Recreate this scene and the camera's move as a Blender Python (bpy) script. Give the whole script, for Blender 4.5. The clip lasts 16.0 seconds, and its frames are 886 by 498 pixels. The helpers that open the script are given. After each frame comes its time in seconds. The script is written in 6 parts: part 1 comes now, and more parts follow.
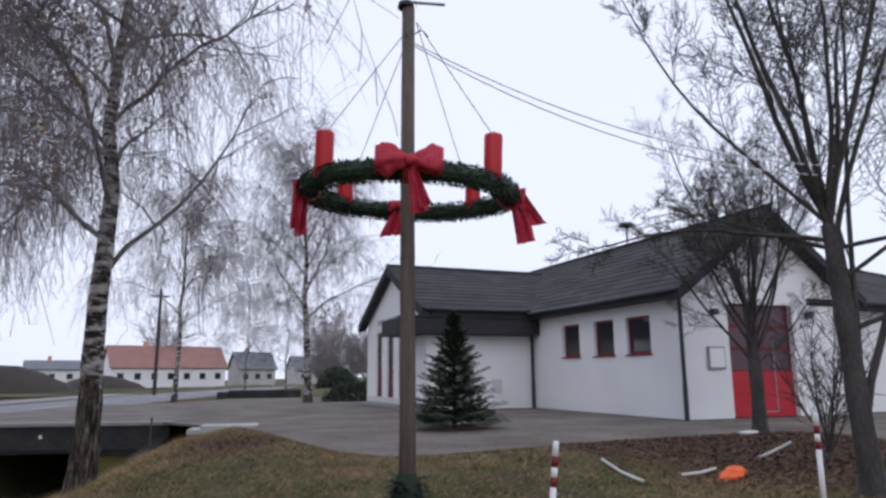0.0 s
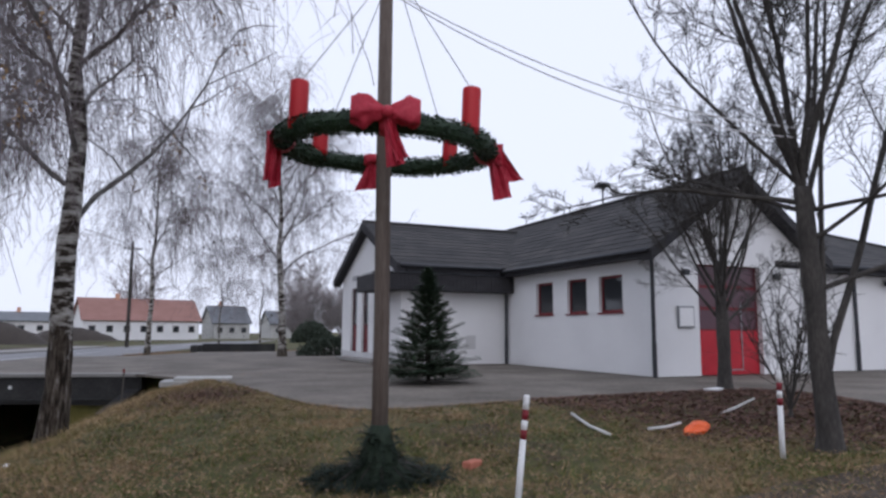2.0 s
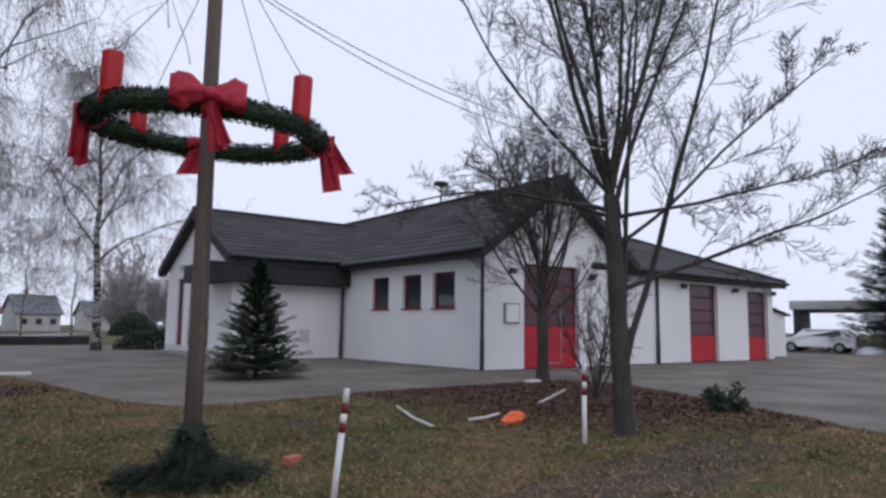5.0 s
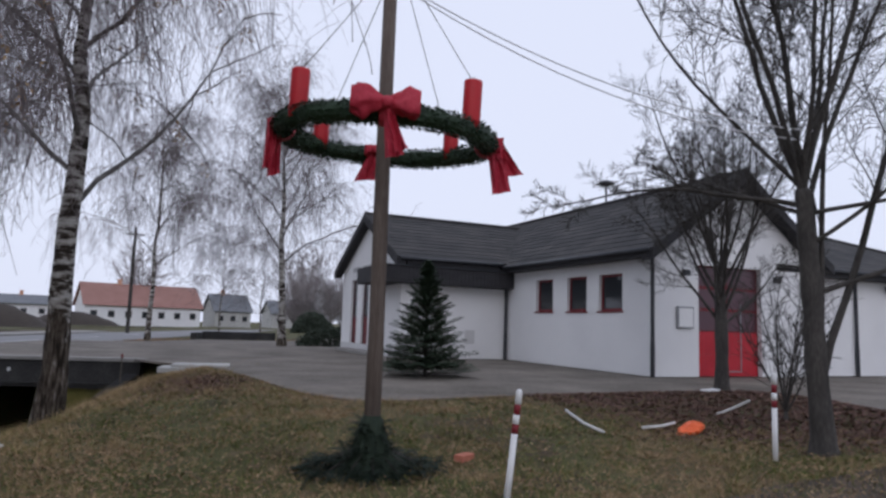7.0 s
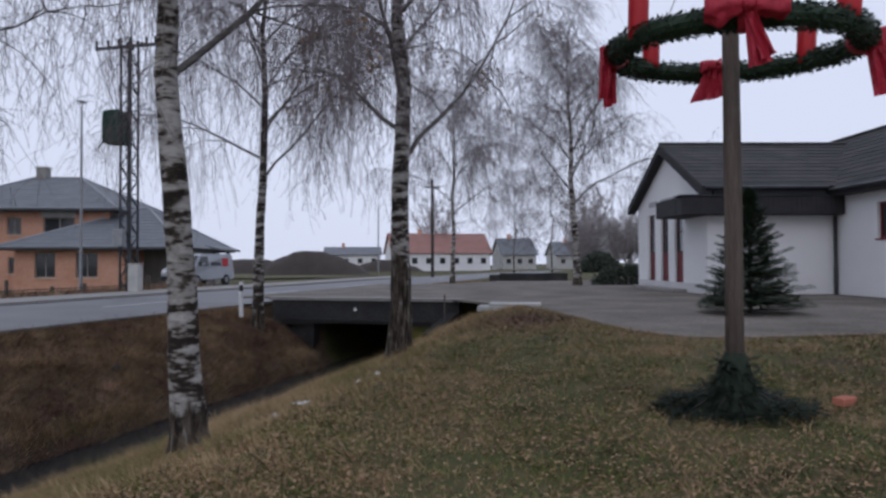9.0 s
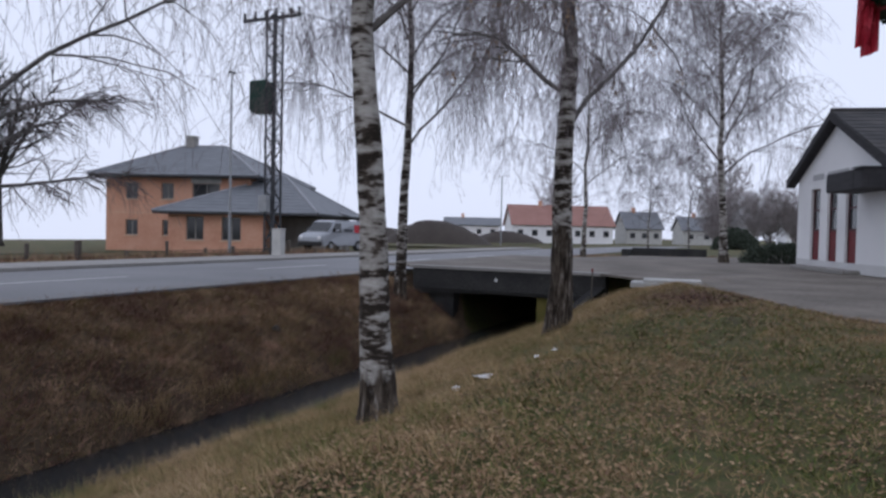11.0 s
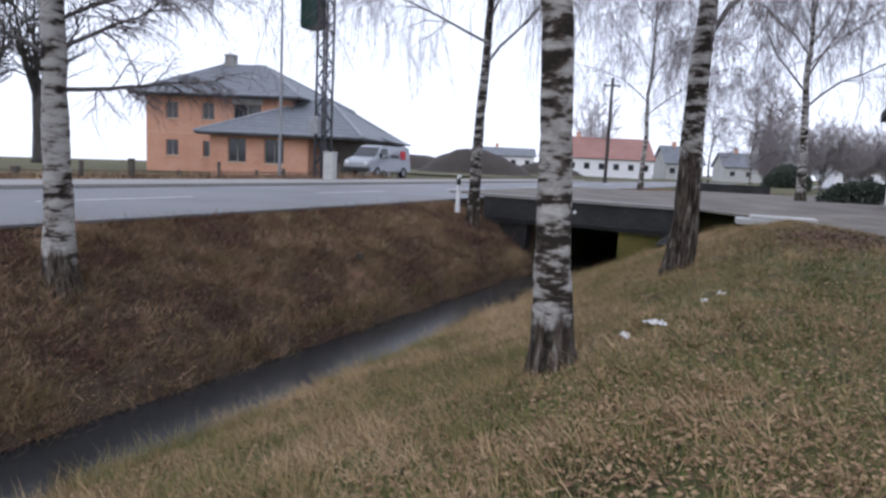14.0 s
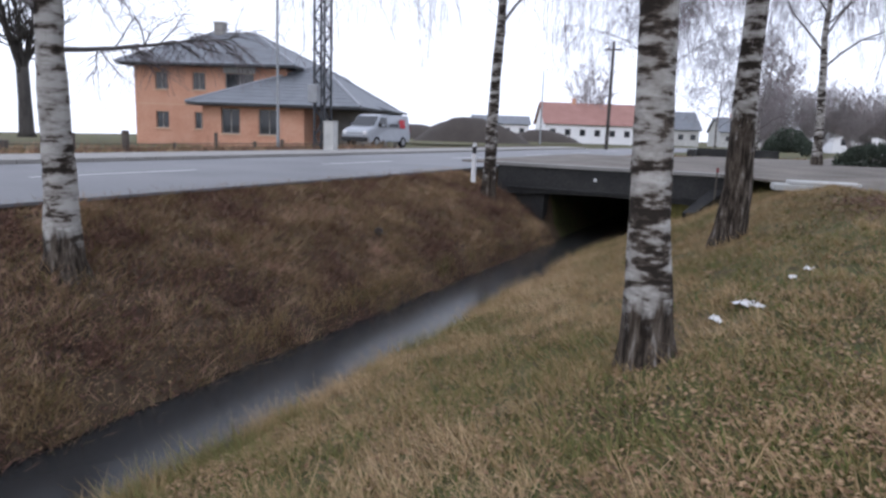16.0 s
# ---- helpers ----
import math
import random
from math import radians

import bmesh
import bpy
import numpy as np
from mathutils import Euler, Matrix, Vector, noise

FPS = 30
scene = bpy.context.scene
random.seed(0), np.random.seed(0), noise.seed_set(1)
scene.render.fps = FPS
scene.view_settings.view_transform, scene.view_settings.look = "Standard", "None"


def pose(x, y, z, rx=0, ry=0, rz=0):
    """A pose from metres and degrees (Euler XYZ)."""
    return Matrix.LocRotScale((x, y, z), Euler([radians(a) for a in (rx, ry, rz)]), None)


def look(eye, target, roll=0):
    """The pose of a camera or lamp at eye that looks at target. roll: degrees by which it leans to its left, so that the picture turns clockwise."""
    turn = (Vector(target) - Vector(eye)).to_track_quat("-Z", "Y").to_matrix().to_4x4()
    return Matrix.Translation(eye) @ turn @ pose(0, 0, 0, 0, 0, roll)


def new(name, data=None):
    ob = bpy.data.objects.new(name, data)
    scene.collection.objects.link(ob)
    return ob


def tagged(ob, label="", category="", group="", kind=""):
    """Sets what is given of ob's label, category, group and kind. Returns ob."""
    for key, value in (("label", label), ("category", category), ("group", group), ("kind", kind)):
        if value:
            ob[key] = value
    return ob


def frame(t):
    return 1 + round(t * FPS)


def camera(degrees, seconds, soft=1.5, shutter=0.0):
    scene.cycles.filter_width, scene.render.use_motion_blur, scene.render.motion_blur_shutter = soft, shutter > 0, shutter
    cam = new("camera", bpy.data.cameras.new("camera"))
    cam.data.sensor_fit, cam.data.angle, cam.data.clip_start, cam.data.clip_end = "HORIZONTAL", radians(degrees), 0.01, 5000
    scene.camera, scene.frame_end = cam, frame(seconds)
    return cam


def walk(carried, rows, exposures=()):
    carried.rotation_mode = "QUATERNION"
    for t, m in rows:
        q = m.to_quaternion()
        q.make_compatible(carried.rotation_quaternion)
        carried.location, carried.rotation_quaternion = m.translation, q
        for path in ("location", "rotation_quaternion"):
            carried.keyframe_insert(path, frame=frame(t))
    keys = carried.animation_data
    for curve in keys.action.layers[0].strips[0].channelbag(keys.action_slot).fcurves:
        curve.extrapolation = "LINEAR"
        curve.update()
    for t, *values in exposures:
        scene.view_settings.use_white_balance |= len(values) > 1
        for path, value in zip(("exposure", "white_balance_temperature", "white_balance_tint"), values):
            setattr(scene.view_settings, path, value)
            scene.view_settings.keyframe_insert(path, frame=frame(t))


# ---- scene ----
cam = camera(66.3, 16.0, soft=2.7)
PATH = [
    (0, (1.091, -0.365, 1.204), (1.832, 1.456, 1.57), -0.4),
    (0.5, (1.091, -0.362, 1.198), (1.811, 1.476, 1.523), -0.3),
    (1, (1.088, -0.355, 1.186), (1.825, 1.482, 1.47), 0.2),
    (1.5, (1.088, -0.345, 1.189), (1.832, 1.495, 1.437), 0.3),
    (2, (1.113, -0.335, 1.185), (1.926, 1.477, 1.427), 0.3),
    (2.5, (1.154, -0.348, 1.187), (2.076, 1.412, 1.417), 1.6),
    (3, (1.197, -0.383, 1.183), (2.231, 1.315, 1.407), 1.7),
    (3.5, (1.215, -0.401, 1.177), (2.341, 1.239, 1.391), 1.4),
    (4, (1.241, -0.408, 1.182), (2.464, 1.161, 1.389), 1.0),
    (6.5, (1.203, -0.438, 1.172), (2.259, 1.237, 1.45), 0.7),
    (7, (1.174, -0.345, 1.167), (1.98, 1.472, 1.393), 1.9),
    (7.5, (1.116, -0.3, 1.16), (1.677, 1.612, 1.34), 2.1),
    (8, (0.969, -0.243, 1.129), (1.317, 1.719, 1.307), 2.1),
    (8.5, (0.759, -0.162, 1.128), (0.962, 1.821, 1.282), 0.1),
    (9, (0.56, -0.036, 1.106), (0.589, 1.963, 1.145), -0.2),
    (9.5, (0.369, 0.099, 1.114), (0.278, 2.097, 1.141), 1.7),
    (10, (0.171, 0.162, 1.123), (-0.077, 2.147, 1.131), 1.3),
    (12.5, (-1.249, 0.812, 0.98), (-1.589, 2.767, 0.73), 1.4),
    (13, (-1.523, 0.896, 0.998), (-1.896, 2.833, 0.669), 2.4),
    (13.5, (-1.731, 1.087, 0.925), (-2.07, 3.041, 0.661), 4.2),
    (14, (-1.968, 1.287, 0.907), (-2.335, 3.237, 0.651), 2.8),
    (14.5, (-2.169, 1.45, 0.934), (-2.418, 3.41, 0.62), 2.2),
    (15, (-2.346, 1.708, 0.856), (-2.734, 3.65, 0.576), 4.2),
    (15.5, (-2.502, 1.943, 0.854), (-2.94, 3.866, 0.519), 3.9),
    (16, (-2.774, 2.011, 0.825), (-3.111, 3.952, 0.483), 2.0),
]
walk(cam, [(t, look(eye, target, roll)) for t, eye, target, roll in PATH],
     [(0, .02, 5900, 15), (4, -.07, 5900, 15), (7, -.2, 5900, 15), (8, -.2, 5850, 15), (9, -.32, 5800, 15), (10, -.34, 5800, 15), (12.5, .3, 5800, 14), (14, .45, 5800, 14), (16, .56, 5850, 14)])

# ---- light ----
world = bpy.data.worlds.new("overcast")
scene.world = world
world.use_nodes = True
wn = world.node_tree.nodes
wl = world.node_tree.links
wn.clear()
sky = wn.new("ShaderNodeTexSky")
sky.sky_type = "NISHITA"
sky.sun_disc = False
sky.sun_elevation = radians(24)
sky.sun_rotation = radians(200)
sky.dust_density = 5.0
cloud = wn.new("ShaderNodeMix")
cloud.data_type = "RGBA"
cloud.inputs[0].default_value = 0.93
cloud.inputs[7].default_value = (8.3, 8.5, 9.1, 1)
wbg = wn.new("ShaderNodeBackground")
wbg.inputs[1].default_value = 0.114
wout = wn.new("ShaderNodeOutputWorld")
wl.new(sky.outputs[0], cloud.inputs[6])
wl.new(cloud.outputs[2], wbg.inputs[0])
wl.new(wbg.outputs[0], wout.inputs[0])

sun_data = bpy.data.lights.new("sun", "SUN")
sun_data.energy = 0.3
sun_data.angle = radians(40)
sun_data.color = (1.0, 0.97, 0.93)
sun = new("sun", sun_data)
sun.matrix_world = look((0, 0, 30), (8, 20, 12))

# ---- materials ----


def mat(name, colors, scale=6.0, rough=0.8, bump=0.2, metal=0.0, fine=40.0, stretch=(1, 1, 1), stops=None, rand=0.0, spec=0.3, alpha_trans=0.0):
    """Two scales of noise through a colour ramp, with relief."""
    m = bpy.data.materials.new(name)
    m.use_nodes = True
    nt = m.node_tree
    n, l = nt.nodes, nt.links
    b = n["Principled BSDF"]
    b.inputs["Roughness"].default_value = rough
    b.inputs["Metallic"].default_value = metal
    b.inputs["Specular IOR Level"].default_value = spec
    tc = n.new("ShaderNodeTexCoord")
    mp = n.new("ShaderNodeMapping")
    mp.inputs["Scale"].default_value = stretch
    l.new(tc.outputs["Object"], mp.inputs[0])
    n1 = n.new("ShaderNodeTexNoise")
    n1.inputs["Scale"].default_value = scale
    n1.inputs["Detail"].default_value = 5
    n2 = n.new("ShaderNodeTexNoise")
    n2.inputs["Scale"].default_value = fine
    n2.inputs["Detail"].default_value = 4
    for q in (n1, n2):
        l.new(mp.outputs[0], q.inputs["Vector"])
    mx = n.new("ShaderNodeMath")
    mx.operation = "MULTIPLY_ADD"
    mx.inputs[1].default_value = 0.45
    l.new(n2.outputs[0], mx.inputs[0])
    ml = n.new("ShaderNodeMath")
    ml.operation = "MULTIPLY"
    ml.inputs[1].default_value = 0.55
    l.new(n1.outputs[0], ml.inputs[0])
    l.new(ml.outputs[0], mx.inputs[2])
    fac = mx.outputs[0]
    if rand:
        oi = n.new("ShaderNodeObjectInfo")
        gi = n.new("ShaderNodeNewGeometry")
        ad = n.new("ShaderNodeMath")
        ad.operation = "ADD"
        l.new(oi.outputs["Random"], ad.inputs[0])
        l.new(gi.outputs["Random Per Island"], ad.inputs[1])
        fr = n.new("ShaderNodeMath")
        fr.operation = "FRACT"
        l.new(ad.outputs[0], fr.inputs[0])
        sb = n.new("ShaderNodeMath")
        sb.operation = "MULTIPLY_ADD"
        sb.inputs[1].default_value = rand
        l.new(fr.outputs[0], sb.inputs[0])
        sh = n.new("ShaderNodeMath")
        sh.operation = "SUBTRACT"
        sh.inputs[1].default_value = rand / 2
        l.new(fac, sh.inputs[0])
        l.new(sh.outputs[0], sb.inputs[2])
        fac = sb.outputs[0]
    r = n.new("ShaderNodeValToRGB")
    k = len(colors)
    stops = stops or [0.32 + 0.36 * i / max(1, k - 1) for i in range(k)]
    while len(r.color_ramp.elements) < k:
        r.color_ramp.elements.new(0.5)
    for e, c, s in zip(r.color_ramp.elements, colors, stops):
        e.position = s
        e.color = (*c, 1)
    l.new(fac, r.inputs[0])
    l.new(r.outputs[0], b.inputs["Base Color"])
    if bump:
        bp = n.new("ShaderNodeBump")
        bp.inputs["Strength"].default_value = bump
        bp.inputs["Distance"].default_value = 0.02
        l.new(mx.outputs[0], bp.inputs["Height"])
        l.new(bp.outputs[0], b.inputs["Normal"])
    return m


M_soil = mat("lawn", [(.06, .044, .026), (.065, .075, .022), (.085, .072, .03), (.12, .088, .05)], .45, .95, .8, fine=9, stops=[.39, .47, .54, .62])
M_banksoil = mat("bank_soil", [(.035, .024, .016), (.06, .04, .027), (.085, .06, .038), (.11, .08, .052)], 1.2, .95, .8, fine=12)
M_blade = mat("grass_blade", [(.07, .05, .03), (.085, .13, .025), (.16, .155, .048), (.33, .23, .125)], .35, .8, 0, fine=1.4, rand=.16, stops=[.36, .43, .49, .57])
M_dry = mat("dry_grass", [(.15, .15, .05), (.27, .195, .09), (.36, .25, .13), (.46, .335, .195)], .5, .85, 0, fine=1.6, rand=.16, stops=[.39, .47, .54, .62])
M_bank = mat("bank_grass", [(.12, .068, .05), (.26, .15, .108), (.21, .175, .075), (.42, .27, .19)], .6, .9, 0, fine=1.8, rand=.16, stops=[.39, .47, .54, .62])
M_leaf = mat("dead_leaf", [(.14, .08, .045), (.29, .185, .10), (.41, .285, .165), (.21, .125, .07)], 3, .75, 0, rand=.5)
M_redleaf = mat("bed_leaf", [(.07, .04, .032), (.13, .07, .055), (.19, .11, .08), (.10, .05, .042)], 3, .8, 0, rand=.5)
M_asph = mat("asphalt", [(.10, .10, .106), (.135, .135, .142), (.17, .17, .175)], .35, .6, .25, fine=60, spec=.5)
M_court = mat("worn_asphalt", [(.085, .074, .06), (.145, .127, .106), (.21, .187, .158)], .6, .8, .4, fine=14, stops=[.38, .5, .62])
M_paint_line = mat("road_paint", [(.42, .42, .42), (.6, .6, .6)], 4, .7, .1)
M_kerb = mat("kerb_stone", [(.22, .21, .2), (.3, .29, .27)], 3, .85, .3)
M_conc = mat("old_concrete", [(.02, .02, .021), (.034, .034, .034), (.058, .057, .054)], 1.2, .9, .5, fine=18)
# Also on the far village house walls, where its grey stands in for fog.
M_concl = mat("pale_concrete_and_fogged_wall", [(.34, .34, .33), (.45, .45, .43), (.55, .54, .52)], 2, .85, .3)
M_moss = mat("mossy_concrete", [(.05, .05, .02), (.12, .11, .03), (.17, .14, .04)], 1.5, .9, .5)
M_wall = mat("white_render", [(.66, .66, .665), (.74, .74, .745), (.78, .78, .78)], .5, .9, .25, fine=70)
M_plinth = mat("grey_plinth", [(.5, .5, .5), (.6, .6, .6)], 1, .9, .3)
M_tile = mat("roof_tile", [(.024, .024, .026), (.04, .039, .04), (.066, .063, .06)], 1.2, .8, .3, fine=25, rand=.18)
M_wood_dark = mat("dark_timber", [(.019, .019, .022), (.031, .03, .033), (.045, .044, .047)], 2, .7, .2, stretch=(1, 1, 6))
M_red = mat("red_paint", [(.35, .014, .024), (.43, .02, .032), (.48, .028, .04)], 2, .45, .05)
M_redframe = mat("red_frame", [(.11, .012, .016), (.17, .017, .022)], 3, .5, .05)
M_maroon = mat("dark_frame", [(.055, .018, .022), (.09, .026, .03)], 3, .5, .05)
M_metal = mat("zinc", [(.035, .037, .042), (.06, .063, .07)], 3, .45, .05, metal=.3)
M_galv = mat("galvanised", [(.23, .24, .25), (.33, .34, .35)], 4, .5, .1, metal=.5)
M_white = mat("white_plastic", [(.66, .66, .66), (.76, .76, .76)], 5, .5, .05)
M_postred = mat("red_band", [(.14, .012, .018), (.20, .016, .024)], 5, .5, .05)
M_black = mat("black_band", [(.015, .015, .016), (.03, .03, .03)], 5, .5, .05)
M_pole = mat("weathered_pole", [(.065, .048, .04), (.115, .09, .075), (.17, .14, .12)], 2.2, .85, .4, fine=22, stretch=(6, 6, .35))
M_candle = mat("red_candle", [(.40, .010, .016), (.48, .016, .022)], 3, .4, .05)
M_ribbon = mat("red_ribbon", [(.33, .014, .032), (.42, .026, .05), (.50, .045, .07)], 5, .55, .2)
M_needle = mat("fir_needle", [(.008, .018, .010), (.016, .034, .018), (.028, .050, .026)], 5, .6, 0, rand=.3)
M_firneedle = mat("fir_tree_needle", [(.026, .046, .028), (.048, .078, .048), (.08, .112, .072)], 3, .65, 0, rand=.3)
M_pile = mat("cut_fir", [(.006, .011, .007), (.012, .022, .013), (.022, .034, .02)], 5, .75, 0, rand=.3)
M_dkneedle = mat("dark_conifer", [(.008, .015, .012), (.015, .028, .02), (.025, .04, .028)], 1, .8, 0, rand=.3)
M_twig = mat("birch_twig", [(.13, .108, .11), (.20, .17, .172)], 3, .85, 0, rand=.2)
M_limb = mat("dark_limb", [(.065, .058, .055), (.13, .122, .118), (.22, .21, .205)], 4, .9, .4, stretch=(1, 1, 3))
M_maple = mat("tree_bark", [(.03, .028, .026), (.054, .049, .045), (.085, .078, .07)], 5, .9, .5, stretch=(1, 1, .3))
# Block orange, paled and desaturated to carry some distance mist.
M_brick = mat("orange_block", [(.46, .235, .155), (.54, .295, .20), (.58, .345, .245)], .8, .9, .2, fine=6)
M_band = mat("pale_lintel", [(.55, .36, .24), (.62, .45, .32)], 2, .9, .1)
M_slate = mat("grey_roof", [(.115, .125, .14), (.15, .16, .175), (.18, .19, .205)], 1, .6, .2, rand=.1)
M_slatel = mat("ridge_tile", [(.25, .26, .28), (.3, .31, .33)], 2, .6, .1)
# Tile red with saturation cut in the colour for distance mist.
M_redroof = mat("red_roof", [(.24, .13, .11), (.29, .16, .135), (.33, .19, .165)], .6, .85, .1)
M_brownroof = mat("brown_roof", [(.14, .11, .10), (.18, .14, .13), (.21, .17, .155)], .6, .85, .1)
M_green = mat("green_box", [(.02, .06, .045), (.035, .085, .065)], 3, .6, .1)
M_van = mat("van_paint", [(.30, .32, .35), (.37, .39, .42)], 2, .3, 0, spec=.6)
M_tyre = mat("rubber", [(.012, .012, .012), (.022, .022, .022)], 9, .85, .1)
M_hose = mat("white_tube", [(.55, .55, .53), (.68, .68, .66)], 8, .5, .1)
M_orange = mat("orange_bag", [(.72, .10, .02), (.82, .15, .035)], 7, .5, .2)
M_rope = mat("rope", [(.13, .12, .11), (.2, .19, .18)], 9, .9, .1)
M_cable = mat("pale_cable", [(.66, .66, .68), (.74, .74, .76)], 9, .6, 0)
M_paper = mat("paper", [(.7, .7, .7), (.82, .82, .82)], 9, .8, .1)
M_pinkbrick = mat("red_brick", [(.40, .14, .09), (.5, .19, .13)], 9, .9, .2)
M_dirt = mat("bare_earth", [(.04, .031, .022), (.07, .055, .042), (.11, .09, .07)], 2.5, .95, .8, fine=24)
M_mound = mat("earth_mound", [(.045, .038, .034), (.07, .06, .052)], .3, .95, .5, fine=3)
M_fence = mat("grey_timber", [(.07, .06, .052), (.12, .105, .09)], 4, .9, .2)
# Twig colour for distant trees and shrubs, lifted and greyed to imitate haze.
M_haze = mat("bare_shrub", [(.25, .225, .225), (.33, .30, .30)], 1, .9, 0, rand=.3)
# Leaf green raised a little to put haze over the far evergreen shrub.
M_hedge = mat("hedge", [(.045, .06, .045), (.08, .098, .075)], 2, .9, 0, rand=.3)
M_snow = mat("snow_heap", [(.6, .61, .63), (.72, .73, .75)], 2, .8, .3)
M_grate = mat("lettering_grey", [(.35, .35, .36), (.42, .42, .43)], 3, .7, 0)


def birch_bark(name, foot, blotch):
    """Pale bark with dark level blotches; a fissured dark foot that ends unevenly at a height."""
    m = bpy.data.materials.new(name)
    m.use_nodes = True
    n, l = m.node_tree.nodes, m.node_tree.links
    b = n["Principled BSDF"]
    b.inputs["Roughness"].default_value = .85
    b.inputs["Specular IOR Level"].default_value = .13
    tc = n.new("ShaderNodeTexCoord")

    def noise_of(stretch, scale, detail=5, rough=.55):
        mp = n.new("ShaderNodeMapping")
        mp.inputs["Scale"].default_value = stretch
        l.new(tc.outputs["Object"], mp.inputs[0])
        q = n.new("ShaderNodeTexNoise")
        q.inputs["Scale"].default_value = scale
        q.inputs["Detail"].default_value = detail
        q.inputs["Roughness"].default_value = rough
        l.new(mp.outputs[0], q.inputs["Vector"])
        return q.outputs[0]

    def op(kind, a, c, d=None):
        q = n.new("ShaderNodeMath")
        q.operation = kind
        for i, x in enumerate((a, c, d)):
            if x is None:
                continue
            if isinstance(x, (int, float)):
                q.inputs[i].default_value = x
            else:
                l.new(x, q.inputs[i])
        return q.outputs[0]

    def ramp(fac, cols):
        r = n.new("ShaderNodeValToRGB")
        while len(r.color_ramp.elements) < len(cols):
            r.color_ramp.elements.new(.5)
        for e, (p, cc) in zip(r.color_ramp.elements, cols):
            e.position = p
            e.color = (*cc, 1)
        l.new(fac, r.inputs[0])
        return r.outputs[0]

    bands = noise_of((2.4, 2.4, 7.5), 1.5, 3, .5)
    fine = noise_of((6, 6, 13), 2.2, 5)
    tone = noise_of((1, 1, 1), 1.1, 3)
    fac = op("MULTIPLY_ADD", fine, .2, op("MULTIPLY_ADD", tone, .2, op("MULTIPLY", bands, .6)))
    upper = ramp(fac, [(.43 + blotch, (.026, .021, .017)), (.475 + blotch, (.085, .07, .058)), (.505 + blotch, (.25, .236, .217)), (.60 + blotch, (.42, .405, .38))])
    fiss = noise_of((9, 9, 1.6), 1.9, 6, .6)
    lower = ramp(fiss, [(.40, (.018, .014, .011)), (.50, (.06, .048, .037)), (.60, (.11, .092, .075)), (.70, (.27, .25, .225))])
    sep = n.new("ShaderNodeSeparateXYZ")
    l.new(tc.outputs["Object"], sep.inputs[0])
    edge = op("MULTIPLY_ADD", noise_of((5, 5, 1.5), 1.3, 5), foot * 1.6 + .4, op("SUBTRACT", foot * .2 - .2, op("MULTIPLY", sep.outputs[2], 1.0)))
    mask = n.new("ShaderNodeMapRange")
    mask.inputs["From Min"].default_value = -.06
    mask.inputs["From Max"].default_value = .12
    l.new(edge, mask.inputs[0])
    mx = n.new("ShaderNodeMix")
    mx.data_type = "RGBA"
    l.new(mask.outputs[0], mx.inputs[0])
    l.new(upper, mx.inputs[6])
    l.new(lower, mx.inputs[7])
    l.new(mx.outputs[2], b.inputs["Base Color"])
    bp = n.new("ShaderNodeBump")
    bp.inputs["Strength"].default_value = .8
    bp.inputs["Distance"].default_value = .03
    l.new(op("ADD", fac, fiss), bp.inputs["Height"])
    l.new(bp.outputs[0], b.inputs["Normal"])
    return m


M_birch = birch_bark("birch_bark", .45, 0)
M_birch_pale = birch_bark("pale_birch_bark", .42, -.04)
M_birch_dark = birch_bark("dark_footed_birch_bark", 1.9, .015)
M_birch_grey = birch_bark("grey_birch_bark", .6, .03)


def glass_mat(name, col, rough=.06):
    m = bpy.data.materials.new(name)
    m.use_nodes = True
    b = m.node_tree.nodes["Principled BSDF"]
    b.inputs["Base Color"].default_value = (*col, 1)
    b.inputs["Roughness"].default_value = rough
    b.inputs["Specular IOR Level"].default_value = .5
    return m


M_glass = glass_mat("window_glass", (.03, .033, .037))
M_glassred = glass_mat("garage_glass", (.085, .035, .048), .3)
M_water = glass_mat("ditch_water", (.026, .027, .028), .2)
M_water.node_tree.nodes["Principled BSDF"].inputs["Specular IOR Level"].default_value = .2
wnt = M_water.node_tree
wno = wnt.nodes.new("ShaderNodeTexNoise")
wno.inputs["Scale"].default_value = 5
wno.inputs["Detail"].default_value = 4
wbu = wnt.nodes.new("ShaderNodeBump")
wbu.inputs["Strength"].default_value = .5
wbu.inputs["Distance"].default_value = .03
wnt.links.new(wno.outputs[0], wbu.inputs["Height"])
wnt.links.new(wbu.outputs[0], wnt.nodes["Principled BSDF"].inputs["Normal"])

# ---- mesh helpers ----


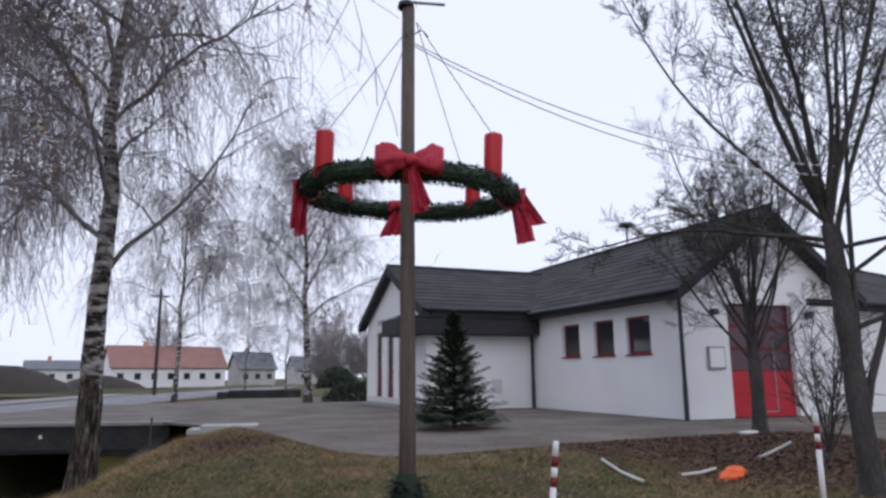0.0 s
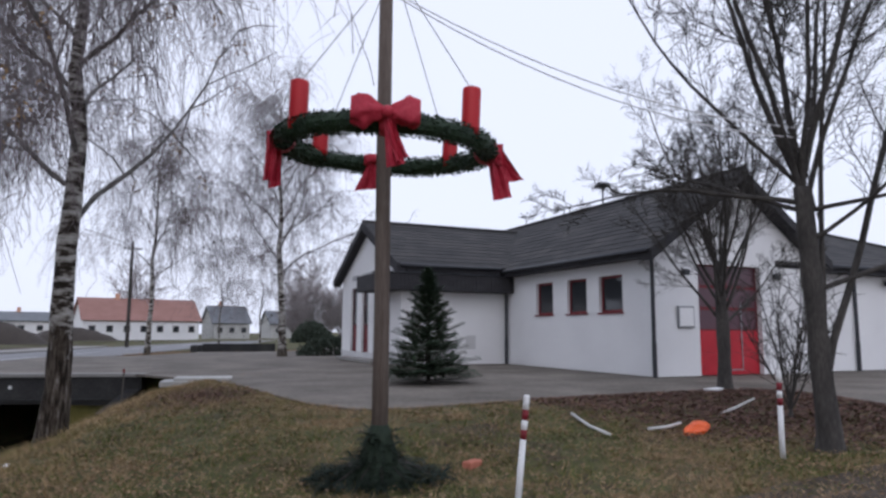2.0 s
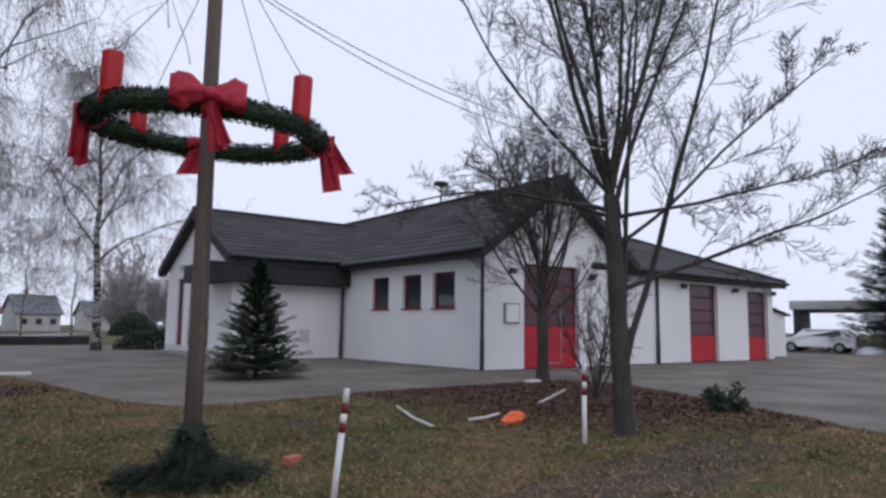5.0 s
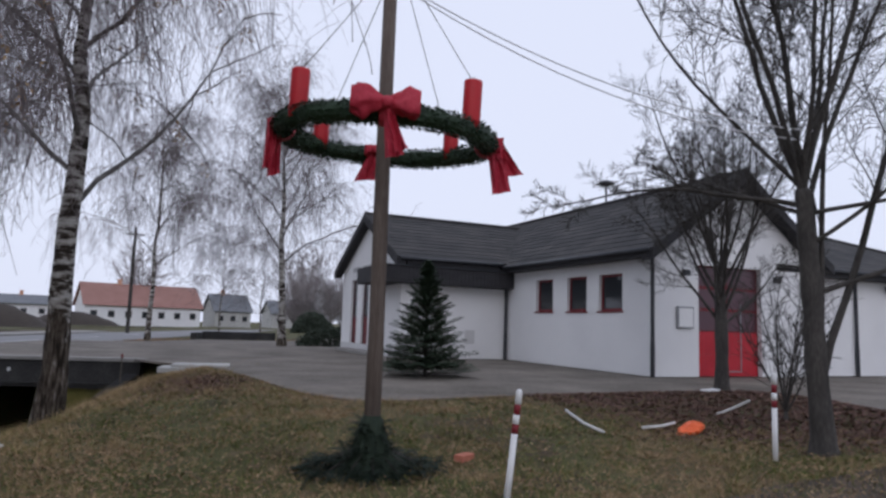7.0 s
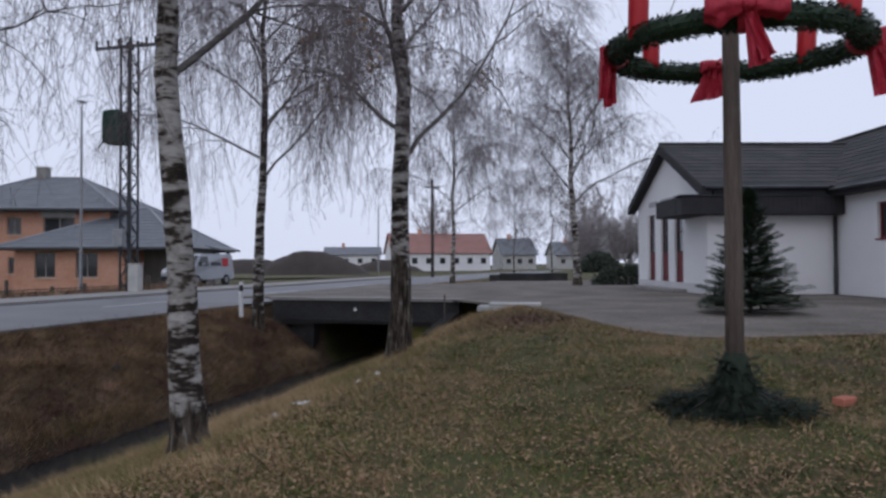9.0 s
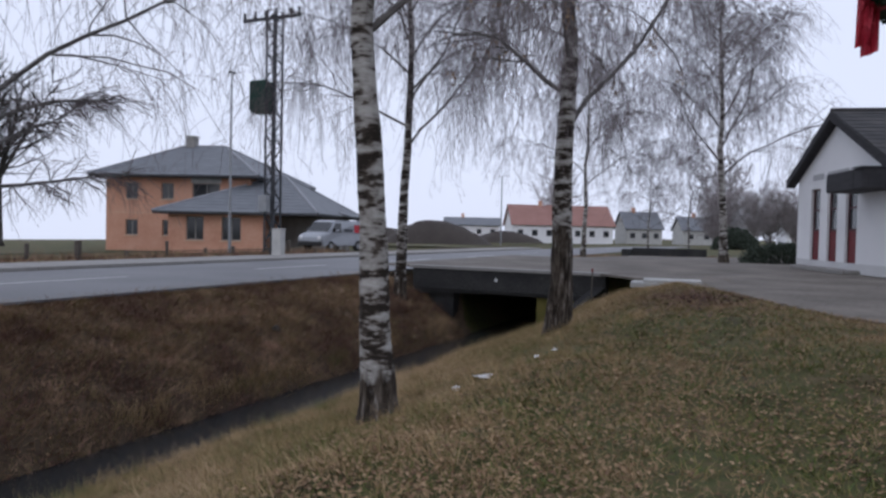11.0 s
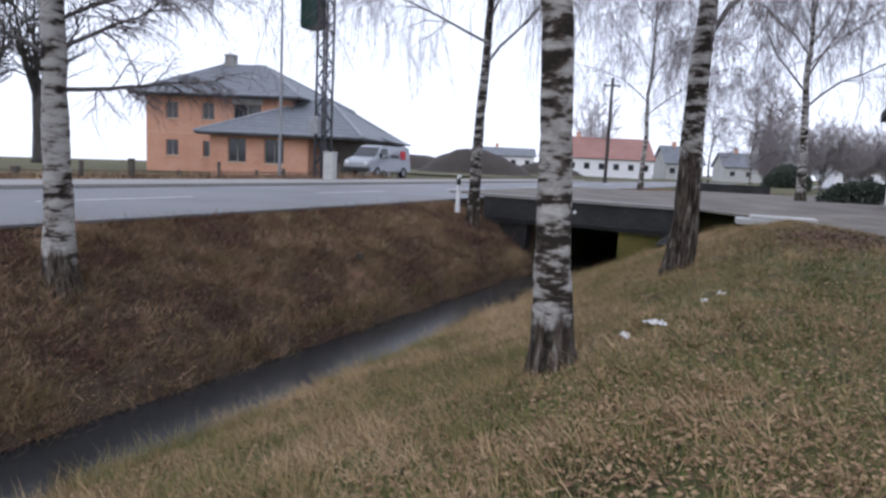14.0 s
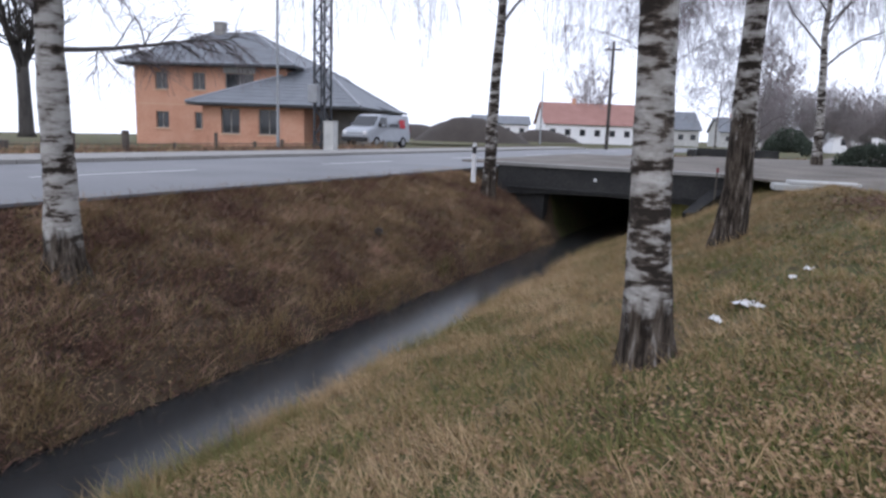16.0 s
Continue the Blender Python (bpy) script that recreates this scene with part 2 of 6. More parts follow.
class Geo:
    """Collects vertices and faces of one mesh."""

    def __init__(self):
        self.v, self.f = [], []

    def add(self, verts, faces):
        k = len(self.v)
        self.v.extend(verts)
        self.f.extend([tuple(i + k for i in f) for f in faces])
        return self

    def box(self, x0, y0, z0, x1, y1, z1, c=0.0):
        """A box, with its edges chamfered by c."""
        if c <= 0:
            v = [(x, y, z) for z in (z0, z1) for y in (y0, y1) for x in (x0, x1)]
            return self.add(v, [(0, 2, 3, 1), (4, 5, 7, 6), (0, 1, 5, 4), (2, 6, 7, 3), (0, 4, 6, 2), (1, 3, 7, 5)])
        v = []
        for z, i in ((z0, c), (z0 + c, 0), (z1 - c, 0), (z1, c)):
            for (x, y) in ((x0 + i + c, y0 + i), (x1 - i - c, y0 + i), (x1 - i, y0 + i + c), (x1 - i, y1 - i - c), (x1 - i - c, y1 - i), (x0 + i + c, y1 - i), (x0 + i, y1 - i - c), (x0 + i, y0 + i + c)):
                v.append((x, y, z))
        f = [tuple(range(7, -1, -1)), tuple(range(24, 32))]
        for r in range(3):
            for s in range(8):
                a, b = r * 8 + s, r * 8 + (s + 1) % 8
                f.append((a, b, b + 8, a + 8))
        return self.add(v, f)

    def prism(self, poly, z0, z1):
        """An upright prism over a plan polygon (counter-clockwise)."""
        k = len(poly)
        v = [(x, y, z0) for x, y in poly] + [(x, y, z1) for x, y in poly]
        f = [tuple(range(k - 1, -1, -1)), tuple(range(k, 2 * k))]
        f += [(i, (i + 1) % k, (i + 1) % k + k, i + k) for i in range(k)]
        return self.add(v, f)

    def slab(self, quad, t):
        """A plate of thickness t below a quad of four points in space."""
        a = [Vector(p) for p in quad]
        nrm = (a[1] - a[0]).cross(a[2] - a[0]).normalized()
        b = [p - nrm * t for p in a]
        k = len(a)
        f = [tuple(range(k)), tuple(range(2 * k - 1, k - 1, -1))]
        f += [((i + 1) % k, i, i + k, (i + 1) % k + k) for i in range(k)]
        return self.add([tuple(p) for p in a + b], f)

    def tube(self, pts, radii, sides=6, cap=True):
        k = len(pts)
        P = [Vector(p) for p in pts]
        v, f = [], []
        for i in range(k):
            d = (P[min(i + 1, k - 1)] - P[max(i - 1, 0)])
            d = d.normalized() if d.length > 1e-9 else Vector((0, 0, 1))
            ref = Vector((1, 0, 0)) if abs(d.x) < .8 else Vector((0, 1, 0))
            s = d.cross(ref).normalized()
            q = d.cross(s)
            r = radii[i] if hasattr(radii, "__len__") else radii
            for j in range(sides):
                a = 2 * math.pi * j / sides
                w = P[i] + (s * math.cos(a) + q * math.sin(a)) * r
                v.append((w.x, w.y, w.z))
        for i in range(k - 1):
            for j in range(sides):
                a, b = i * sides + j, i * sides + (j + 1) % sides
                f.append((a, b, b + sides, a + sides))
        if cap:
            f.append(tuple(range(sides - 1, -1, -1)))
            f.append(tuple(range((k - 1) * sides, k * sides)))
        return self.add(v, f)

    def mesh(self, name, material, smooth=False):
        me = bpy.data.meshes.new(name)
        me.from_pydata(self.v, [], self.f)
        me.materials.append(material)
        if smooth:
            me.polygons.foreach_set("use_smooth", [True] * len(me.polygons))
        me.update()
        return me


def thing(name, label, category, at=(0, 0, 0), rz=0.0, group="", kind=""):
    e = new(name)
    e.matrix_world = pose(*at, 0, 0, rz)
    return tagged(e, label, category, group, kind)


def part(name, geo, material, parent, label="", smooth=False, kind=""):
    ob = new(name, geo.mesh(name, material, smooth))
    ob.parent = parent
    return tagged(ob, label, "", "", kind)


def solid(name, geo, material, label, category, kind="", smooth=False, group=""):
    return tagged(new(name, geo.mesh(name, material, smooth)), label, category, group, kind)


# road frame: un across (towards the fire station), v along the road
DX, DY = .287, .958


def uv(u, v):
    return (u * DY + v * DX, -u * DX + v * DY)


def to_uv(x, y):
    return (DY * x - DX * y, DX * x + DY * y)


BR0, BR1 = 20.1, 43.0  # south and north edge of the crossing over the ditch
COURT = [uv(-12.2, BR0 + .1), uv(-5.0, BR0 + .1), (1.75, 19.3), (2.9, 17.4), (3.3, 15.4), (3.65, 12.2), (3.85, 11.0), (4.3, 10.1), (5.0, 9.9), (5.8, 10.05), (7.7, 10.35), (9.7, 10.5), (12.2, 10.75), (13.3, 10.6), (13.7, 10.0), (13.5, 8.9), (12.9, 7.5), (11.8, 5.35), (10.9, 3.6), (9.6, .3), (8.4, -8),
         (70, -8), (70, 60), (14, 50), uv(-1.5, 45), uv(-2.6, 42.2), uv(-4.6, 40.6), uv(-7.2, 40.2), uv(-8.6, 35), uv(-9.8, 33.2), uv(-12.2, 33.2)]


def court_dist(x, y):
    """Distance outside the forecourt's edge; 0 inside."""
    inside, best = False, 1e9
    k = len(COURT)
    for i in range(k):
        (ax, ay), (bx, by) = COURT[i], COURT[(i + 1) % k]
        if (ay > y) != (by > y) and x < (bx - ax) * (y - ay) / (by - ay) + ax:
            inside = not inside
        dx, dy = bx - ax, by - ay
        s = max(0, min(1, ((x - ax) * dx + (y - ay) * dy) / (dx * dx + dy * dy)))
        best = min(best, math.hypot(x - ax - s * dx, y - ay - s * dy))
    return -best if inside else best


def smooth(a, b, x):
    s = max(0.0, min(1.0, (x - a) / (b - a)))
    return s * s * (3 - 2 * s)


def lerp_table(x, rows):
    if x <= rows[0][0]:
        return rows[0][1]
    for (a, p), (b, q) in zip(rows, rows[1:]):
        if x <= b:
            return p + (q - p) * (x - a) / (b - a)
    return rows[-1][1]


WATER = -2.2


def height(x, y):
    u, v = to_uv(x, y)
    bump = .05 * noise.noise((x * .7, y * .7, 0)) + .02 * noise.noise((x * 2.3, y * 2.3, 5))
    d = court_dist(x, y)
    lawn = -.03 - .40 * smooth(0, 6, d) + bump * smooth(.1, 1.5, d) if d > 0 else -.06 - .06 * smooth(0, .5, -d)
    if u < -12.6:  # road and land beyond it
        far = lerp_table(u, [(-900, -22), (-400, -9), (-200, -4), (-110, -1.4), (-65, -1.0), (-45, -.85), (-28, -.6), (-24, -.25), (-19.4, -.32), (-12.6, -.36)])
        return far + (bump if u < -22 else 0)
    ditch = smooth(BR0 + .6, BR0 + .2, v) if v < 27 else 0
    if BR0 + .2 <= v <= 32.6 and -9.4 < u < -6.6:
        ditch = 1
    hollow = .72 * smooth(2.9, 1.6, math.hypot((u + 5.9) * .85, (v - 43.6) * 1.1))
    lawn -= hollow
    shelf = lerp_table(u, [(-12.6, -.36), (-11, -.3), (-6, -.16), (-2, -.08)])
    if u < -2.4:
        flat = min(lawn, shelf) if v < 27 else shelf - hollow
        if u < -8.2:
            prof = lerp_table(u, [(-12.6, -.36), (-12.1, -.42), (-10.5, -1.0), (-9.3, -1.82), (-9.15, -2.05), (-9.0, -2.36), (-8.2, -2.42)])
        else:
            top = lawn - .48
            prof = lerp_table(u, [(-8.2, -2.4), (-7.7, -2.27), (-7.3, -2.0), (-4.0, top), (-3.2, lawn - .16), (-2.4, lawn)])
        prof += bump * .8 * smooth(-12.5, -11.5, u)
        return prof * ditch + flat * (1 - ditch)
    return lawn


# ---- ground ----
us = sorted(set([-900, -500, -260, -140, -90, -65, -50, -40, -32, -27] + [-24 + i * 1.5 for i in range(8)] + [-13.2 + i * .3 for i in range(56)] + [4 + i * .7 for i in range(24)] + [21, 25, 32, 45, 70, 120, 220, 450, 900]))
vs = sorted(set([-600, -250, -120, -60, -35, -22] + [-15 + i for i in range(11)] + [-4 + i * .3 for i in range(79)] + [19.9, 20.2, 20.4, 20.7] + [21 + i for i in range(32)] + [56, 62, 70, 85, 110, 150, 220, 400, 900]))
g = Geo()
for v in vs:
    for u in us:
        x, y = uv(u, v)
        g.v.append((x, y, height(x, y)))
W = len(us)
g.f = [(j * W + i, j * W + i + 1, (j + 1) * W + i + 1, (j + 1) * W + i) for j in range(len(vs) - 1) for i in range(W - 1)]
land = solid("ground", g, M_soil, "uneven winter lawn and ditch banks with dead leaves", "ground", "structure", True)
land.data.materials.append(M_banksoil)
for q in land.data.polygons:
    cu, cv = to_uv(q.center.x, q.center.y)
    if -12.4 < cu < -7.6 and -30 < cv < 20.6 or -28 < cu < -19 and -60 < cv < 60:
        q.material_index = 1


def flat_sheet(name, poly, z, t, material, label, category):
    b = bmesh.new()
    vv = [b.verts.new((x, y, z)) for x, y in poly]
    f = b.faces.new(vv)
    if f.normal.z < 0:
        f.normal_flip()
    ext = bmesh.ops.extrude_face_region(b, geom=[f])
    bmesh.ops.translate(b, vec=(0, 0, -t), verts=[e for e in ext["geom"] if isinstance(e, bmesh.types.BMVert)])
    bmesh.ops.triangulate(b, faces=b.faces[:])
    bmesh.ops.recalc_face_normals(b, faces=b.faces[:])
    me = bpy.data.meshes.new(name)
    b.to_mesh(me)
    b.free()
    me.materials.append(material)
    return tagged(new(name, me), label, category, "", "structure")


flat_sheet("road", [uv(-19.5, -120), uv(-12.15, -120), uv(-12.15, 62), uv(-9, 90), uv(4, 130), uv(60, 220), uv(52, 226), uv(-4, 136), uv(-17, 92), uv(-19.5, 62)], -.29, .05, M_asph, "damp grey asphalt village road", "road")
flat_sheet("pavement", [uv(-22.2, -120), uv(-19.62, -120), uv(-19.62, 62), uv(-22.2, 62)], -.19, .2, M_kerb, "grey paved footway along the road", "pavement")
kerb = thing("kerb", "row of grey kerb stones beside the road", "kerb", kind="structure")
kerb_mesh = Geo().box(-.06, 0, -.18, .06, .985, 0, .012).mesh("kerb_stone", M_kerb)
for i in range(-12, 60):
    ks = new("kerb_stone", kerb_mesh)
    ks.parent = kerb
    ks.matrix_local = pose(*uv(-19.56, i * 1.0), -.18, 0, 0, -16.7)
flat_sheet("forecourt", COURT, -.02, .05, M_court, "worn grey-brown asphalt forecourt of the fire station", "forecourt")
gl = Geo()
for i in range(-8, 9):
    gl.prism([uv(-15.9, i * 9), uv(-15.78, i * 9), uv(-15.78, i * 9 + 4), uv(-15.9, i * 9 + 4)], -.30, -.285)
solid("lane_marking", gl, M_paint_line, "faded white dashes along the road's middle", "road marking", "structure")
solid("water", Geo().add([(*uv(-9.6, -40), WATER), (*uv(-7.0, -40), WATER), (*uv(-7.0, 44), WATER), (*uv(-9.6, 44), WATER)], [(0, 1, 2, 3)]), M_water, "dark shallow water in the drainage ditch", "water", "structure")

# heights kept on a fine grid for strewing grass
HU0, HV0, HS = -13.4, -4.0, .16
HN, HM = 170, 170
HGRID = np.array([[height(*uv(HU0 + i * HS, HV0 + j * HS)) for j in range(HM)] for i in range(HN)])


def quick_height(x, y):
    u, v = to_uv(x, y)
    a, b = (u - HU0) / HS, (v - HV0) / HS
    i, j = int(a), int(b)
    if i < 0 or j < 0 or i >= HN - 1 or j >= HM - 1:
        return height(x, y)
    a -= i
    b -= j
    return float((HGRID[i, j] * (1 - a) + HGRID[i + 1, j] * a) * (1 - b) + (HGRID[i, j + 1] * (1 - a) + HGRID[i + 1, j + 1] * a) * b)

# ---- ditch crossing ----
bridge = thing("bridge", "dark weathered concrete slab bridge over the ditch", "bridge", kind="structure")
g = Geo()
n_seg = 14
for i in range(n_seg):  # fascia with a slightly bowed lower edge
    u0, u1 = -10.9 + 6.3 * i / n_seg, -10.9 + 6.3 * (i + 1) / n_seg
    um = ((u0 + u1) / 2 + 7.75) / 3.15
    g.prism([uv(u0, 20.0), uv(u1, 20.0), uv(u1, 20.4), uv(u0, 20.4)], -.82 - .12 * um * um, -.10)
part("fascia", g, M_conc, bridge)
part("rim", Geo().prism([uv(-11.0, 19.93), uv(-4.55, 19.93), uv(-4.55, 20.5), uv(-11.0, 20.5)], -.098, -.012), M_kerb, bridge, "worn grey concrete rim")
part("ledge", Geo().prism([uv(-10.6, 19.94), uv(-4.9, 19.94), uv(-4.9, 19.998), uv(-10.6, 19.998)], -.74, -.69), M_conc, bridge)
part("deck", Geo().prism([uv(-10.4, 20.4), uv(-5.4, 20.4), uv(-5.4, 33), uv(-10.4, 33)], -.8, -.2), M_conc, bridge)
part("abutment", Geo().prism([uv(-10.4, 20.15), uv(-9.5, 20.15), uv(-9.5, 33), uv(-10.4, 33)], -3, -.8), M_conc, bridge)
part("abutment", Geo().prism([uv(-6.7, 20.15), uv(-5.4, 20.15), uv(-5.4, 33), uv(-6.7, 33)], -3, -.8), M_moss, bridge, "mossy yellow-green concrete abutment")
part("wing_wall", Geo().slab([(*uv(-4.95, 19.985), -.42), (*uv(-5.5, 19.2), -1.0), (*uv(-5.2, 19.2), -1.0), (*uv(-4.6, 19.985), -.42)], .35), M_conc, bridge, "sloping dark wing wall")
part("sign_plate", Geo().prism([uv(-8.02, 19.985), uv(-7.94, 19.985), uv(-7.94, 19.999), uv(-8.02, 19.999)], -.42, -.33), M_white, bridge, "small white plate")
stake = thing("marker_stake", "thin reddish stake beside the bridge end", "stake", (*uv(-4.75, 18.9), -.55))
part("rod", Geo().tube([(0, 0, -.05), (.01, 0, .62)], .022, 6), M_fence, stake)
part("cap", Geo().tube([(.01, 0, .62), (.01, 0, .72)], .028, 6), M_postred, stake, "red painted tip")
headwall = thing("culvert_headwall", "low dark concrete headwall of the further culvert", "wall", kind="structure")
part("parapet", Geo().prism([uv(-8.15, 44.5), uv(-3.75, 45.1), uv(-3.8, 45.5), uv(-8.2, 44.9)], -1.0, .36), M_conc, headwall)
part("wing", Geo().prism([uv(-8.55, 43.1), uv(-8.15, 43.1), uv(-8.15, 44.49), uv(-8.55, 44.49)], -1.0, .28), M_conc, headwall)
part("block", Geo().box(7.0, 43.1, -.9, 8.1, 43.7, -.2, .04), M_kerb, headwall, "pale stone block")
slabs = thing("concrete_slabs", "stack of pale concrete slabs lying on the grass", "slab", (2.6, 17.9, -.12), -10)
part("slab", Geo().box(-.85, -.42, -.06, .85, .42, .07, .015), M_concl, slabs)
part("slab", Geo().box(-.55, -.36, .072, .80, .40, .15, .015), M_concl, slabs)

# ---- fire station ----
XW, YS, XE = 13.95, 14.2, 20.15      # main hall: west wall, south gable, east side
XG, YW0, YW1 = 9.65, 22.3, 29.85     # entrance wing: west gable, south and north walls
GX1, GY = 31.2, 14.55                # garage wing: east end, south wall
EAVE = 3.42
station = thing("fire_station", "white rendered fire station with dark tiled roofs and red doors", "building")


def wall(name, p0, p1, z0, z1, holes=(), th=.3, material=None, gable=None):
    """A wall from p0 to p1 (outer face on the right-hand side) with rectangular holes (s0, s1, z0, z1)."""
    a, b = Vector((*p0, 0)), Vector((*p1, 0))
    L = (b - a).length
    d = (b - a) / L
    inn = Vector((-d.y, d.x, 0))
    g, seen = Geo(), {}

    def vert(s, t, z):
        p = a + d * s + inn * t
        key = (round(p.x, 4), round(p.y, 4), round(z, 4))
        if key not in seen:
            seen[key] = len(g.v)
            g.v.append(key)
        return seen[key]
    ss = sorted({0, L, *[q for h in holes for q in h[:2]]})
    zs = sorted({z0, z1, *[q for h in holes for q in h[2:]]})

    def full(i, j):
        if not (0 <= i < len(ss) - 1 and 0 <= j < len(zs) - 1):
            return False
        s, z = (ss[i] + ss[i + 1]) / 2, (zs[j] + zs[j + 1]) / 2
        return not any(h[0] < s < h[1] and h[2] < z < h[3] for h in holes)
    for i in range(len(ss) - 1):
        for j in range(len(zs) - 1):
            if not full(i, j):
                continue
            p, q, lo, hi = ss[i], ss[i + 1], zs[j], zs[j + 1]
            g.f.append((vert(p, 0, lo), vert(q, 0, lo), vert(q, 0, hi), vert(p, 0, hi)))
            g.f.append((vert(p, th, hi), vert(q, th, hi), vert(q, th, lo), vert(p, th, lo)))
            if not full(i - 1, j):
                g.f.append((vert(p, 0, lo), vert(p, 0, hi), vert(p, th, hi), vert(p, th, lo)))
            if not full(i + 1, j):
                g.f.append((vert(q, th, lo), vert(q, th, hi), vert(q, 0, hi), vert(q, 0, lo)))
            if not full(i, j - 1):
                g.f.append((vert(p, th, lo), vert(q, th, lo), vert(q, 0, lo), vert(p, 0, lo)))
            if not full(i, j + 1) and not (gable and j == len(zs) - 2):
                g.f.append((vert(p, 0, hi), vert(q, 0, hi), vert(q, th, hi), vert(p, th, hi)))
    if gable:
        sa, za = gable
        g.f.append((vert(0, 0, z1), vert(L, 0, z1), vert(sa, 0, za)))
        g.f.append((vert(L, th, z1), vert(0, th, z1), vert(sa, th, za)))
        g.f.append((vert(L, 0, z1), vert(L, th, z1), vert(sa, th, za), vert(sa, 0, za)))
        g.f.append((vert(0, th, z1), vert(0, 0, z1), vert(sa, 0, za), vert(sa, th, za)))
    return part(name, g, material or M_wall, station)


def opening(kind, p0, d, s0, s1, z0, z1, inset=.12):
    """Empty part placed at an opening's lower left corner; local x along the wall, y inwards."""
    e = new(kind)
    e.parent = station
    a = Vector((*p0, 0)) + Vector((*d, 0)) * s0
    e.matrix_world = Matrix.Translation((a.x, a.y, z0)) @ pose(0, 0, 0, 0, 0, math.degrees(math.atan2(d[1], d[0])))
    return e


def window_unit(p0, d, s0, s1, z0, z1):
    w, h = s1 - s0, z1 - z0
    g = Geo()
    t, y0, y1 = .075, .10, .17
    g.box(0, y0, 0, w, y1, t).box(0, y0, h - t, w, y1, h).box(0, y0, t, t, y1, h - t).box(w - t, y0, t, w, y1, h - t)
    ob = part("window", g, M_redframe, station, "red-framed square window")
    a = Vector((*p0, 0)) + Vector((*d, 0)) * s0
    ob.matrix_world = Matrix.Translation((a.x, a.y, z0)) @ pose(0, 0, 0, 0, 0, math.degrees(math.atan2(d[1], d[0])))
    part("pane", Geo().box(t, .13, t, w - t, .14, h - t), M_glass, ob)
    part("sill", Geo().box(-.05, -.05, -.05, w + .05, .1, -.003, .008), M_redframe, ob, "red window sill")
    return ob


def garage_door(p0, d, s0, s1, z1, rows, red_rows, wicket=False):
    w, h = s1 - s0, z1
    t, y0, y1 = .09, .16, .24
    rh = h / rows
    cols = 2 if wicket else 1
    frame_mat = M_maroon if not wicket else M_redframe
    ob = part("garage_door", Geo().box(0, y1 - .02, 0, w, y1, h, .004), frame_mat, station, "sectional door, red below and glazed above")
    for i in range(rows + 1):
        z = i * rh
        part("rail", Geo().box(0, y0, max(0, z - .045), w, y1 - .021, min(h, z + .045)), frame_mat, ob)
    for c in range(cols + 1):
        x = c * w / cols
        for i in range(rows):
            part("stile", Geo().box(max(0, x - t / 2), y0 + .002, i * rh + .046, min(w, x + t / 2), y1 - .021, (i + 1) * rh - .046), frame_mat, ob)
    a = Vector((*p0, 0)) + Vector((*d, 0)) * s0
    ob.matrix_world = Matrix.Translation((a.x, a.y, .0)) @ pose(0, 0, 0, 0, 0, math.degrees(math.atan2(d[1], d[0])))
    for r in range(rows):
        lo, hi = r * rh + .046, (r + 1) * rh - .046
        if r < red_rows:
            part("panel", Geo().box(.046, y0 - .02, lo - .043, w - .046, y1 - .03, hi + .043, .006), M_red, ob, "bright red door panel")
        else:
            for c in range(cols):
                part("pane", Geo().box(c * w / cols + .046, y0 + .02, lo, (c + 1) * w / cols - .046, y0 + .03, hi), M_glassred, ob)
    if wicket:
        g = Geo()
        x0, x1 = w * .38, w * .72
        g.box(x0, y0 - .035, .12, x0 + .035, y0 - .022, 2.1).box(x1 - .035, y0 - .035, .12, x1, y0 - .022, 2.1).box(x0 + .036, y0 - .035, .12, x1 - .036, y0 - .022, .155)
        part("wicket_frame", g, M_galv, ob, "pale wicket door frame")
        part("handle", Geo().tube([(x1 - .09, y0 - .06, 1.02), (x1 - .2, y0 - .06, 1.02)], .012, 6), M_metal, ob)
    return ob


WTOP = EAVE - .02
# west wall of the hall, from north to south
pW0, dW = (XW, YW0), (0, -1)
LW = YW0 - YS
wins = [(YW0 - 20.2, YW0 - 19.15), (YW0 - 18.3, YW0 - 17.25), (YW0 - 16.62, YW0 - 15.52)]
wall("wall", pW0, (XW, YS + .302), 0, WTOP + .1, [(a, b, 1.78, 2.88) for a, b in wins])
for a, b in wins:
    window_unit(pW0, dW, a, b, 1.78, 2.88)
# south gable of the hall
D1 = (15.55 - XW, 18.0 - XW)
wall("wall", (XW, YS), (XE, YS), 0, WTOP + .1, [(*D1, 0, 3.14)], gable=((XE - XW) / 2, 5.72))
garage_door((XW, YS), (1, 0), *D1, 3.14, 5, 2, True)
wall("wall", (XE, YS + .302), (XE, 29.5), 0, WTOP)
# garage wing
g2, g3 = (24.75 - XE, 26.75 - XE), (29.05 - XE, 30.75 - XE)
wall("wall", (XE + .008, GY), (GX1, GY), 0, 3.35, [(*g2, 0, 3.0), (*g3, 0, 2.9)])
garage_door((XE + .004, GY), (1, 0), *g2, 3.0, 6, 2)
garage_door((XE + .004, GY), (1, 0), *g3, 2.9, 6, 2)
wall("wall", (GX1, GY + .3), (GX1, 22.6), 0, 3.35)
wall("wall", (GX1, 22.9), (XE, 22.9), 0, 3.35)
